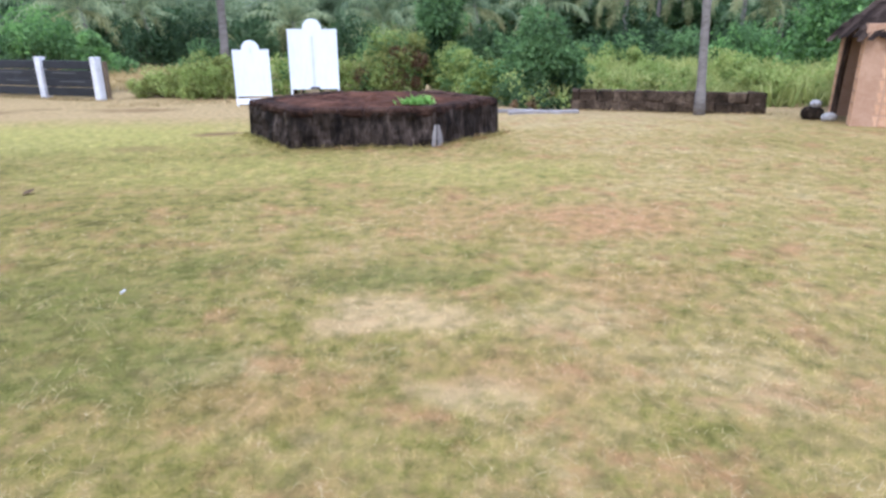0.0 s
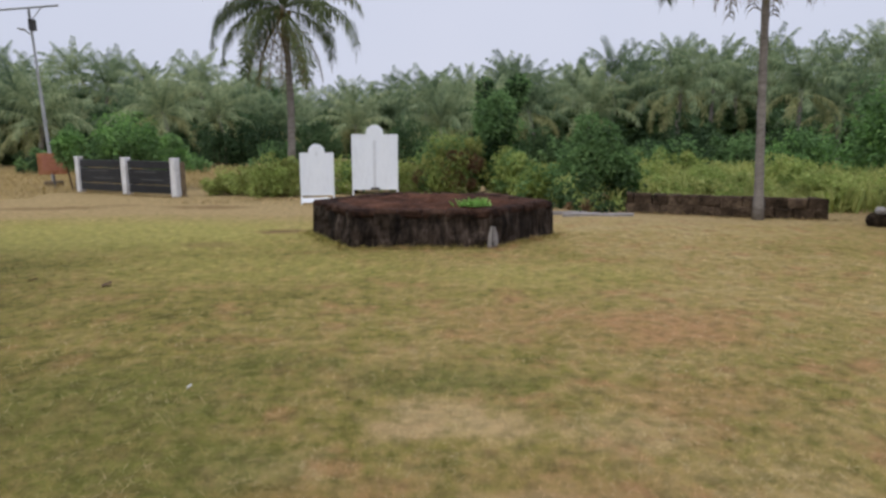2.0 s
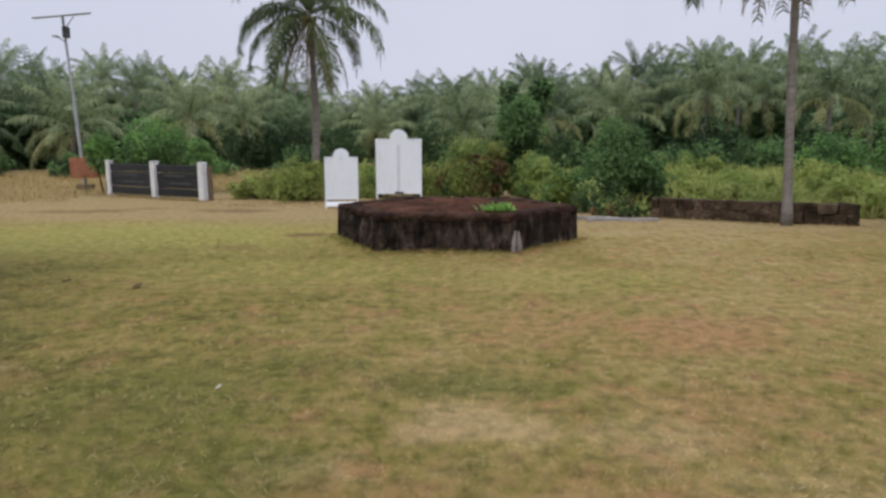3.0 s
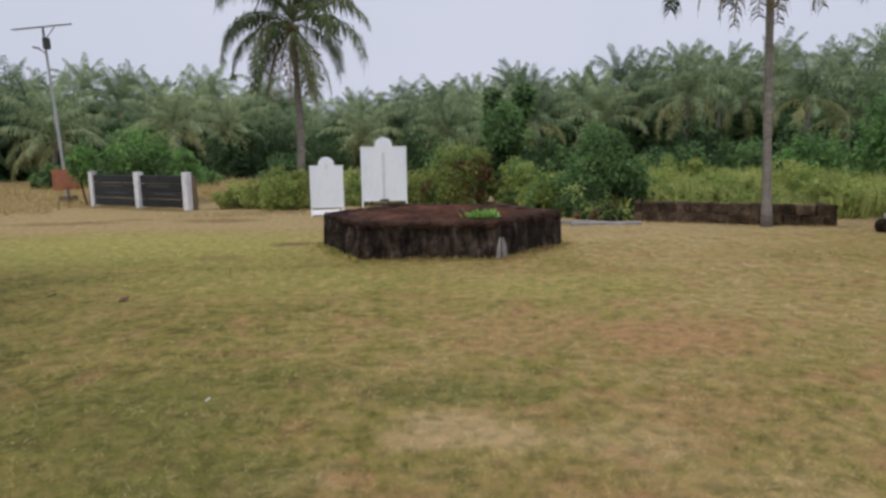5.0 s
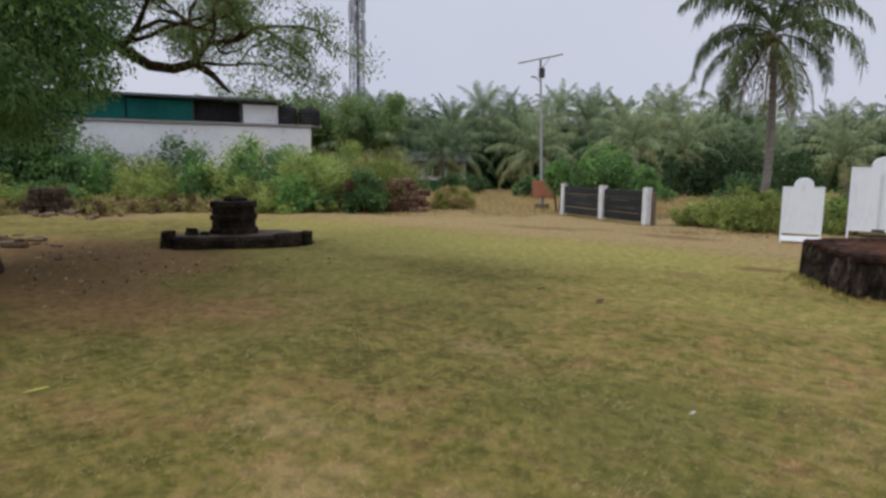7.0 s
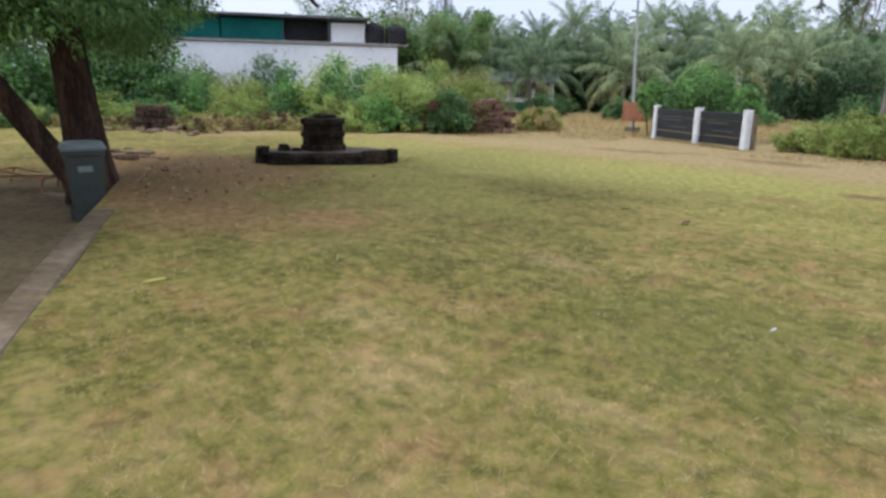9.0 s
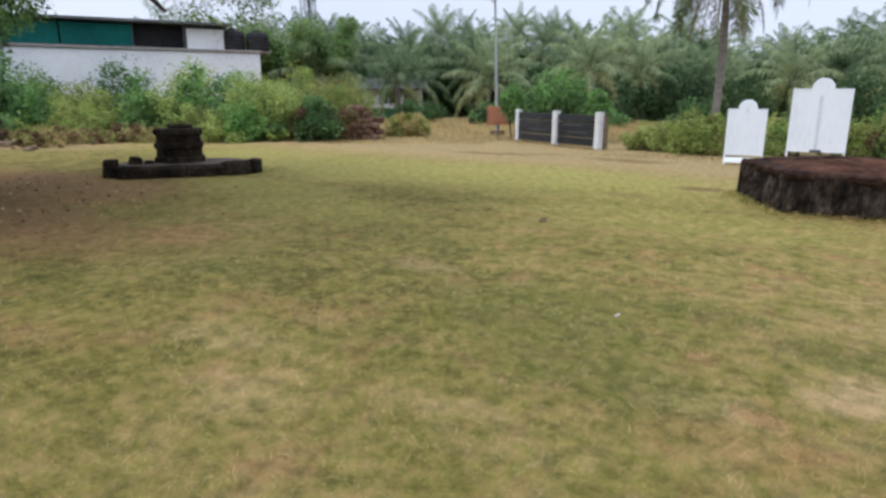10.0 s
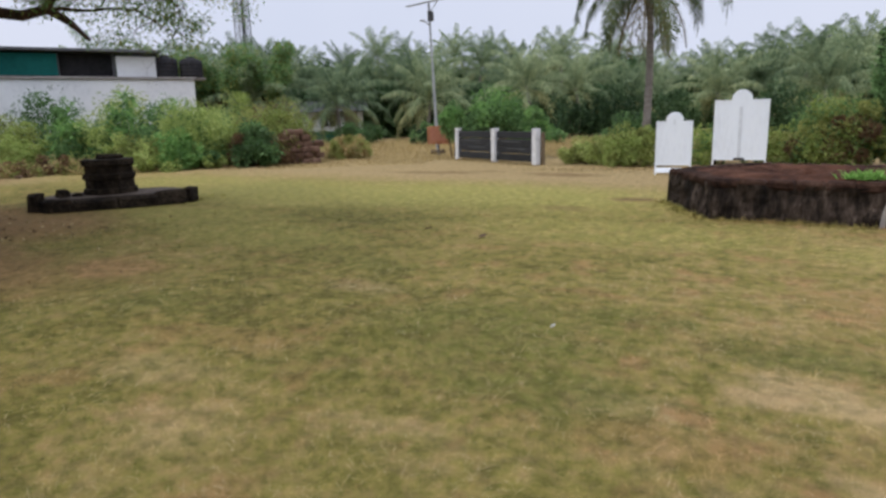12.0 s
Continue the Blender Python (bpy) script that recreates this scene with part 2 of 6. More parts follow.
def blade_material():
    m, nodes, links, b = material("lawn_blades", 0.8)
    col, small = lawn_colour(nodes, links)
    chance = nodes.new("ShaderNodeNewGeometry").outputs["Random Per Island"]
    tint = ramp_of(nodes, links, chance, [(0.0, (0.34, 0.42, 0.30)), (0.35, (0.84, 0.88, 0.76)), (0.75, (1.2, 1.14, 1.10)), (0.88, (1.6, 1.5, 1.6)), (1.0, (2.1, 2.0, 2.4))])
    links.new(mix_of(nodes, links, 1.0, col, tint, "MULTIPLY"), b.inputs["Base Color"])
    return m


LAWN, BLADES = lawn_material(), blade_material()
LATERITE_DARK = surface("mossy_laterite", [(0.36, (0.006, 0.005, 0.0045)), (0.48, (0.024, 0.018, 0.014)), (0.57, (0.060, 0.044, 0.034)), (0.72, (0.18, 0.14, 0.112))], 2.6, 8, 0.95, bump=1.0, depth=0.06, stretch=(2.2, 2.2, 0.5))
LATERITE_TOP = surface("red_laterite_earth", [(0.35, (0.012, 0.006, 0.004)), (0.5, (0.050, 0.021, 0.012)), (0.7, (0.125, 0.058, 0.034))], 1.8, 10, 0.95, bump=0.9, depth=0.04)
RED_LATERITE = surface("red_laterite_block", [(0.32, (0.038, 0.022, 0.015)), (0.5, (0.125, 0.074, 0.052)), (0.72, (0.26, 0.17, 0.125))], 3, 14, 0.95, bump=1.0, depth=0.03, spread=0.15)
LATERITE_COPING = surface("brown_laterite_coping", [(0.36, (0.009, 0.006, 0.005)), (0.5, (0.036, 0.019, 0.013)), (0.7, (0.10, 0.058, 0.040))], 2.6, 12, 0.95, bump=1.0, depth=0.04, spread=0.12)
LATERITE_BLOCK = surface("laterite_block", [(0.34, (0.016, 0.012, 0.008)), (0.50, (0.060, 0.042, 0.028)), (0.70, (0.19, 0.14, 0.095))], 3, 16, 0.95, bump=1.0, depth=0.03, spread=0.1)
BASALT = surface("blackened_stone", [(0.36, (0.005, 0.004, 0.003)), (0.5, (0.022, 0.016, 0.011)), (0.75, (0.10, 0.075, 0.05))], 2.5, 14, 0.9, bump=0.9, depth=0.03)
EARTH_STONE = surface("earthy_stone", [(0.3, (0.07, 0.046, 0.028)), (0.5, (0.15, 0.105, 0.068)), (0.75, (0.25, 0.19, 0.13))], 2.5, 12, 0.9, bump=0.5, spread=0.3)
WORN_STONE = surface("worn_brown_stone", [(0.3, (0.025, 0.018, 0.013)), (0.5, (0.075, 0.056, 0.043)), (0.75, (0.17, 0.14, 0.115))], 2.5, 12, 0.85, bump=0.5)
PLASTER_PATCH = surface("grey_plaster", [(0.3, (0.16, 0.14, 0.13)), (0.7, (0.33, 0.31, 0.29))], 4, 15)
WHITE_PAINT = surface("white_enamel", [(0.25, (0.58, 0.61, 0.66)), (0.5, (0.71, 0.75, 0.80)), (0.8, (0.76, 0.79, 0.83))], 1.2, 14, 0.5, bump=0.08, depth=0.005, stretch=(2, 2, 0.5))
SEAM_GREY = surface("fold_shading_and_mark_grey", [(0.3, (0.48, 0.51, 0.55)), (0.7, (0.66, 0.69, 0.73))], 3, 14, 0.7, bump=0.2, depth=0.005)
POST_PAINT = surface("lime_washed_concrete", [(0.3, (0.36, 0.35, 0.34)), (0.5, (0.60, 0.60, 0.60)), (0.75, (0.74, 0.74, 0.74))], 2.5, 18, 0.85, bump=0.3)
DARK_SLAB = surface("dark_granite_plank", [(0.3, (0.010, 0.011, 0.012)), (0.6, (0.028, 0.029, 0.031)), (0.8, (0.06, 0.058, 0.056))], 3, 20, 0.6, bump=0.3, depth=0.01, spread=0.15)
FAINT_BAR = surface("faded_lettering", [(0.3, (0.05, 0.05, 0.05)), (0.8, (0.12, 0.12, 0.12))], 8, 40, 0.7)
RUST = surface("rusted_sheet", [(0.3, (0.15, 0.062, 0.034)), (0.5, (0.33, 0.145, 0.075)), (0.7, (0.45, 0.25, 0.155))], 3, 14, 0.8, bump=0.3, depth=0.006)
RUST_FADED = surface("faded_red_paint", [(0.3, (0.25, 0.085, 0.055)), (0.7, (0.42, 0.19, 0.12))], 5, 22, 0.75, bump=0.2)
STEEL = surface("galvanised_steel", [(0.3, (0.28, 0.29, 0.30)), (0.7, (0.48, 0.49, 0.50))], 3, 20, 0.5, 0.55, 0.15, 0.004)
DARK_STEEL = surface("dark_steel", [(0.3, (0.05, 0.05, 0.055)), (0.7, (0.12, 0.12, 0.125))], 4, 20, 0.6, 0.3, 0.15, 0.004)
SOLAR = surface("solar_cells", [(0.3, (0.02, 0.025, 0.05)), (0.7, (0.05, 0.06, 0.10))], 4, 20, 0.25, 0, 0.0)
PALM_BARK = surface("palm_bark", [(0.3, (0.09, 0.078, 0.068)), (0.5, (0.20, 0.18, 0.16)), (0.75, (0.33, 0.30, 0.27))], 2, 12, 0.95, bump=0.8, depth=0.02, stretch=(1, 1, 3.5))
BARK = surface("dark_bark", [(0.3, (0.014, 0.011, 0.009)), (0.48, (0.050, 0.034, 0.025)), (0.70, (0.19, 0.105, 0.065))], 1.8, 11, 0.95, bump=1.0, depth=0.05, stretch=(2.5, 2.5, 0.5))
BIN_GREEN = surface("grey_green_plastic", [(0.3, (0.026, 0.031, 0.027)), (0.7, (0.060, 0.069, 0.060))], 3, 25, 0.45, bump=0.1, depth=0.003)
BIN_LID = surface("dusty_plastic_lid", [(0.3, (0.10, 0.125, 0.12)), (0.7, (0.19, 0.215, 0.205))], 3, 25, 0.5, bump=0.1, depth=0.003)
STICKER = surface("pale_sticker", [(0.3, (0.12, 0.15, 0.15)), (0.7, (0.20, 0.24, 0.24))], 8, 30, 0.6)
CONCRETE = surface("kerb_concrete", [(0.32, (0.052, 0.036, 0.021)), (0.5, (0.12, 0.088, 0.055)), (0.72, (0.215, 0.17, 0.118))], 1.3, 9, 0.9, bump=0.6, depth=0.015)
LIME_WALL = surface("lime_washed_wall", [(0.28, (0.40, 0.40, 0.41)), (0.45, (0.66, 0.66, 0.67)), (0.75, (0.78, 0.78, 0.79))], 0.5, 5, 0.9, bump=0.2)
# near-black for unlit rooms behind openings, and for the black tanks
DARK_ROOM = surface("room_shade_and_tank_black", [(0.3, (0.012, 0.012, 0.014)), (0.7, (0.045, 0.043, 0.045))], 0.8, 6, 0.9)
NET = surface("green_shade_net", [(0.3, (0.008, 0.066, 0.060)), (0.7, (0.017, 0.13, 0.115))], 0.6, 5, 0.85, bump=0.3, depth=0.05)
ROOF_SHEET = surface("grey_roof_sheet", [(0.3, (0.06, 0.06, 0.065)), (0.7, (0.13, 0.13, 0.14))], 0.8, 8, 0.7)
THATCH = surface("old_palm_thatch", [(0.3, (0.016, 0.011, 0.009)), (0.5, (0.040, 0.028, 0.022)), (0.75, (0.095, 0.068, 0.052))], 2, 18, 0.95, bump=1.0, depth=0.04, stretch=(1, 4, 1), spread=0.3, island=True)
BRICK = surface("laterite_brick", [(0.3, (0.31, 0.165, 0.085)), (0.5, (0.50, 0.295, 0.165)), (0.75, (0.62, 0.42, 0.275))], 3, 18, 0.9, bump=0.5, spread=0.12)
MORTAR = surface("earth_mortar", [(0.3, (0.32, 0.185, 0.11)), (0.7, (0.47, 0.31, 0.205))], 3, 18, 0.95)
SACK = surface("white_sack", [(0.34, (0.20, 0.185, 0.17)), (0.5, (0.40, 0.38, 0.36)), (0.7, (0.58, 0.56, 0.53))], 6, 18, 0.85, bump=1.0, depth=0.04)
TIMBER = surface("grey_timber", [(0.3, (0.09, 0.06, 0.04)), (0.7, (0.27, 0.20, 0.14))], 2, 16, 0.85, stretch=(1, 6, 6), spread=0.3)
YELLOW = surface("faded_yellow_paint", [(0.3, (0.17, 0.115, 0.04)), (0.7, (0.34, 0.24, 0.08))], 4, 18, 0.7)
LITTER = surface("white_scrap", [(0.3, (0.40, 0.40, 0.38)), (0.7, (0.56, 0.56, 0.53))], 20, 60)
DRY_LEAF = surface("dry_leaf", [(0.3, (0.05, 0.032, 0.02)), (0.7, (0.13, 0.085, 0.05))], 20, 60)
YELLOW_LEAF = surface("yellow_leaf", [(0.3, (0.30, 0.28, 0.07)), (0.7, (0.44, 0.40, 0.13))], 20, 60)
TOWER_STEEL = surface("tower_steel", [(0.3, (0.28, 0.29, 0.31)), (0.7, (0.40, 0.41, 0.44))], 1, 6, 0.7, 0.0)

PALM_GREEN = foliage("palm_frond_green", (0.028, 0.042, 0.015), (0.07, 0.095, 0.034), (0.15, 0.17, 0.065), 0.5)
# paler and greyer than the near palms: the distance's haze is in the colour
PALM_FAR = foliage("grove_frond_hazy_green", (0.062, 0.098, 0.054), (0.195, 0.262, 0.138), (0.46, 0.50, 0.27), 0.5, 0.45)
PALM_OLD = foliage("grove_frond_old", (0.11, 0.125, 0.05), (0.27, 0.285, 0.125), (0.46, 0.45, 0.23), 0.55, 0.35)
PALM_DRY = foliage("palm_frond_dry", (0.07, 0.055, 0.028), (0.16, 0.13, 0.06), (0.27, 0.21, 0.10), 0.7)
# own colour of the dark bushes; in the grove it stands in for shade
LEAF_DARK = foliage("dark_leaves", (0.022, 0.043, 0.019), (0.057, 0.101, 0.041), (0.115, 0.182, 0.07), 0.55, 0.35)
LEAF_MID = foliage("mid_green_leaves", (0.053, 0.107, 0.038), (0.127, 0.226, 0.080), (0.252, 0.378, 0.145), 0.55, 0.45)
LEAF_BRIGHT = foliage("bright_green_leaves", (0.082, 0.172, 0.045), (0.175, 0.322, 0.090), (0.30, 0.475, 0.16), 0.55, 0.4)
LEAF_FRESH = foliage("fresh_green_leaves", (0.17, 0.33, 0.07), (0.28, 0.47, 0.12), (0.40, 0.58, 0.19), 0.55, 0.4)
LEAF_OLIVE = foliage("olive_leaves", (0.095, 0.112, 0.030), (0.23, 0.255, 0.070), (0.40, 0.405, 0.14), 0.55, 0.45)
LEAF_LIME = foliage("yellow_green_leaves", (0.125, 0.172, 0.040), (0.288, 0.362, 0.097), (0.5, 0.55, 0.195), 0.55, 0.45)
LEAF_BROWN = foliage("withered_leaves", (0.075, 0.044, 0.025), (0.2, 0.125, 0.065), (0.35, 0.237, 0.125), 0.55, 0.4)
TALL_GRASS = foliage("tall_green_grass", (0.16, 0.20, 0.055), (0.30, 0.335, 0.095), (0.48, 0.48, 0.18), 0.55, 0.45)
STRAW = foliage("dry_straw_grass", (0.22, 0.165, 0.065), (0.40, 0.30, 0.13), (0.56, 0.44, 0.22), 0.55, 0.35)
STRAW_STALK = foliage("bleached_stalks", (0.36, 0.27, 0.13), (0.52, 0.42, 0.23), (0.66, 0.57, 0.36), 0.6, 0.2)


# ---- geometry helpers ----
class Geo:
    """Gathers points and faces of one mesh."""

    def __init__(self):
        self.v, self.f, self.n = [], [], 0

    def put(self, verts, faces):
        self.v.append(np.asarray(verts, float).reshape(-1, 3))
        self.f.extend([[i + self.n for i in face] for face in faces])
        self.n += len(self.v[-1])
        return self

    def tube(self, pts, radii, sides=7, cap=True):
        pts = [Vector(p) for p in pts]
        verts, faces = [], []
        side = None
        for i, p in enumerate(pts):
            way = (pts[min(i + 1, len(pts) - 1)] - pts[max(i - 1, 0)]).normalized()
            if side is None:
                side = way.orthogonal().normalized()
            side = (side - way * side.dot(way)).normalized()
            up = way.cross(side)
            r = radii[i] if hasattr(radii, "__len__") else radii
            verts += [p + (side * math.cos(a) + up * math.sin(a)) * r for a in (2 * math.pi * k / sides for k in range(sides))]
        for i in range(len(pts) - 1):
            for k in range(sides):
                a, b = i * sides + k, i * sides + (k + 1) % sides
                faces.append([a, b, b + sides, a + sides])
        if cap:
            faces += [list(range(sides))[::-1], [len(verts) - sides + k for k in range(sides)]]
        return self.put([tuple(v) for v in verts], faces)

    def box(self, centre, size, m=None, bevel=0.012, jitter=0.0, seed=0):
        bm = bmesh.new()
        bmesh.ops.create_cube(bm, size=1)
        bmesh.ops.scale(bm, vec=size, verts=bm.verts)
        if bevel:
            bmesh.ops.bevel(bm, geom=bm.edges[:], offset=min(bevel, min(size) * 0.4), segments=1, affect="EDGES")
        rng = np.random.default_rng(seed)
        verts = []
        for v in bm.verts:
            p = Vector(v.co)
            if jitter:
                p += Vector(rng.uniform(-jitter, jitter, 3))
            if m is not None:
                p = m @ p
            verts.append(tuple(p + Vector(centre)))
        faces = [[v.index for v in f.verts] for f in bm.faces]
        bm.verts.index_update()
        bm.free()
        return self.put(verts, faces)

    def prism(self, outline, thickness, m):
        """An outline in the local x-z plane, thickness along local y, set by m."""
        n = len(outline)
        verts = [tuple(m @ Vector((x, s * thickness / 2, z))) for s in (-1, 1) for x, z in outline]
        faces = [list(range(n)), [n + i for i in range(n)][::-1]] + [[i, n + i, n + (i + 1) % n, (i + 1) % n] for i in range(n)]
        return self.put(verts, faces)

    def mesh(self, name, mat, smooth=False):
        me = bpy.data.meshes.new(name)
        me.from_pydata(np.concatenate(self.v).tolist(), [], self.f)
        me.materials.append(mat)
        if smooth:
            me.polygons.foreach_set("use_smooth", [True] * len(me.polygons))
        bm = bmesh.new()
        bm.from_mesh(me)
        bmesh.ops.recalc_face_normals(bm, faces=bm.faces[:])
        bm.to_mesh(me)
        bm.free()
        return me


def sheet_mesh(name, verts, faces, mat, corners):
    """A large mesh from arrays, all faces with the same number of corners."""
    me = bpy.data.meshes.new(name)
    me.vertices.add(len(verts))
    me.vertices.foreach_set("co", np.asarray(verts, np.float32).ravel())
    me.loops.add(len(faces) * corners)
    me.loops.foreach_set("vertex_index", np.asarray(faces, np.int32).ravel())
    me.polygons.add(len(faces))
    me.polygons.foreach_set("loop_start", np.arange(0, len(faces) * corners, corners, dtype=np.int32))
    me.update(calc_edges=True)
    me.materials.append(mat)
    return me


def leaf_mesh(name, centres, ways, length, width, mat, rng, droop=0.25):
    """Many small pointed leaves, one triangle at each centre."""
    n = len(centres)
    ways = ways / (np.linalg.norm(ways, axis=1)[:, None] + 1e-9)
    side = np.cross(ways, rng.normal(size=(n, 3)))
    side /= np.linalg.norm(side, axis=1)[:, None] + 1e-9
    ln = length * rng.uniform(0.6, 1.3, (n, 1))
    wd = width * rng.uniform(0.7, 1.3, (n, 1))
    tip = centres + ways * ln
    tip[:, 2] -= droop * ln[:, 0]
    base = centres + ways * ln * 0.12
    verts = np.stack([base + side * wd * 0.62, tip, base - side * wd * 0.62], 1).reshape(-1, 3)
    return sheet_mesh(name, verts, np.arange(3 * n).reshape(-1, 3), mat, 3)


def blade_mesh(name, roots, length, width, lean, mat, rng, plain=False):
    """Grass: each blade a bent strip with a pointed tip, or one pointed triangle where it stands far off."""
    n = len(roots)
    az = rng.uniform(0, 2 * np.pi, n)
    tilt = rng.uniform(lean[0], lean[1], n)
    ln = length * rng.uniform(0.5, 1.4, n)
    out = np.stack([np.cos(az), np.sin(az), np.zeros(n)], 1)
    side = np.stack([-np.sin(az), np.cos(az), np.zeros(n)], 1) * (width * rng.uniform(0.6, 1.4, n))[:, None] / 2
    rise = np.stack([np.zeros(n), np.zeros(n), np.ones(n)], 1)
    mid = roots + (out * np.sin(tilt)[:, None] + rise * np.cos(tilt)[:, None]) * ln[:, None] * 0.55
    bow = np.minimum(tilt + rng.uniform(0.2, 0.8, n), 1.75)
    tip = mid + (out * np.sin(bow)[:, None] + rise * np.cos(bow)[:, None]) * ln[:, None] * 0.5
    tip[:, 2] = np.maximum(tip[:, 2], roots[:, 2] + 0.004)
    if plain:
        return sheet_mesh(name, np.stack([roots - side, roots + side, tip], 1).reshape(-1, 3), np.arange(3 * n).reshape(-1, 3), mat, 3)
    verts = np.stack([roots - side, roots + side, mid + side, mid - side, tip], 1).reshape(-1, 3)
    base = np.arange(n)[:, None] * 5
    faces = np.concatenate([base + np.array([0, 1, 2]), base + np.array([0, 2, 3]), base + np.array([3, 2, 4])], 1).reshape(-1, 3)
    return sheet_mesh(name, verts, faces, mat, 3)


def thing(name, label, category, place=(0, 0, 0), turn=0.0, group="", kind=""):
    ob = new(name)
    ob.empty_display_size = 0.1
    ob.matrix_basis = pose(*place, 0, 0, turn)
    return tagged(ob, label, category, group, kind)


def part(name, shape, mat, parent, label="", smooth=False):
    me = shape.mesh(name, mat, smooth) if isinstance(shape, Geo) else shape
    ob = new(name, me)
    ob.parent = parent
    return tagged(ob, label)


def stuff(name, me, label, category, kind="stuff"):
    return tagged(new(name, me), label, category, kind=kind)


# ---- the ground ----
KERB_AT, KERB_WAY, KERB_OUT = np.array((-6.0, 0.93)), np.array((-0.901, 0.434)), np.array((0.434, 0.901))
DROP = 0.38
PLAT_AT, PLAT_R, PLAT_H, PLAT_TURN, PLAT_FLAT = (0.36, 10.98), 2.07, 0.57, -65.8, 0.86


def ease(x, a, b):
    t = np.clip((np.asarray(x, float) - a) / (b - a), 0, 1)
    return t * t * (3 - 2 * t)


def ground_z(x, y):
    """The lawn is level, slightly uneven; beyond the kerb the ground lies lower, and rises back behind the big tree."""
    x, y = np.asarray(x, float), np.asarray(y, float)
    u = (x - KERB_AT[0]) * KERB_OUT[0] + (y - KERB_AT[1]) * KERB_OUT[1]
    v = (x - KERB_AT[0]) * KERB_WAY[0] + (y - KERB_AT[1]) * KERB_WAY[1]
    near = np.exp(-((x / 40) ** 2 + (y / 40) ** 2))
    z = near * (0.012 * np.sin(1.3 * x + 0.7 * y) + 0.010 * np.sin(2.9 * y - 1.1 * x))
    return z - np.where(u < -0.005, DROP * (1 - ease(v, 5.6, 9.0)), 0)


def build_ground():
    u = np.concatenate([[-3000, -900, -300, -120, -60], np.arange(-40, 0, 0.8)[:-1], [-0.5, -0.02, 0.0], np.arange(0.25, 12, 0.25), np.arange(12, 50, 1.0), [60, 120, 300, 900, 3000]])
    v = np.concatenate([[-3000, -900, -300, -120, -60], np.arange(-40, -12, 1.0), np.arange(-12, 14, 0.25), np.arange(14, 40, 1.0), [60, 120, 300, 900, 3000]])
    uu, vv = np.meshgrid(u, v, indexing="ij")
    x = KERB_AT[0] + uu * KERB_OUT[0] + vv * KERB_WAY[0]
    y = KERB_AT[1] + uu * KERB_OUT[1] + vv * KERB_WAY[1]
    verts = np.stack([x, y, ground_z(x, y)], -1).reshape(-1, 3)
    i, j = np.meshgrid(np.arange(len(u) - 1), np.arange(len(v) - 1), indexing="ij")
    a = (i * len(v) + j).ravel()
    faces = np.stack([a, a + len(v), a + len(v) + 1, a + 1], 1)[:, ::-1]
    me = sheet_mesh("ground", verts, faces, LAWN, 4)
    me.polygons.foreach_set("use_smooth", [False] * len(faces))
    return tagged(new("ground", me), "worn lawn of dry straw and tired green grass with bare earth", "ground", kind="structure")


build_ground()


def bare_amount(x, y):
    total = np.zeros(len(x))
    for cx, cy, a, b, strength in BARE + DARK + [(x0, y0, a0, b0, 0.6 * s0) for x0, y0, a0, b0, s0 in RUDDY]:
        total = np.maximum(total, strength * (1 - ease(np.hypot((x - cx) / a, (y - cy) / b), 0.5, 1.3)))
    return total


def off_lawn(x, y):
    """Where no lawn grows: the platform, the plinth and the low ground beyond the kerb."""
    u = (x - KERB_AT[0]) * KERB_OUT[0] + (y - KERB_AT[1]) * KERB_OUT[1]
    return (np.hypot(x - PLAT_AT[0], (y - PLAT_AT[1]) / PLAT_FLAT) < 1.85) | (u < 0.29)


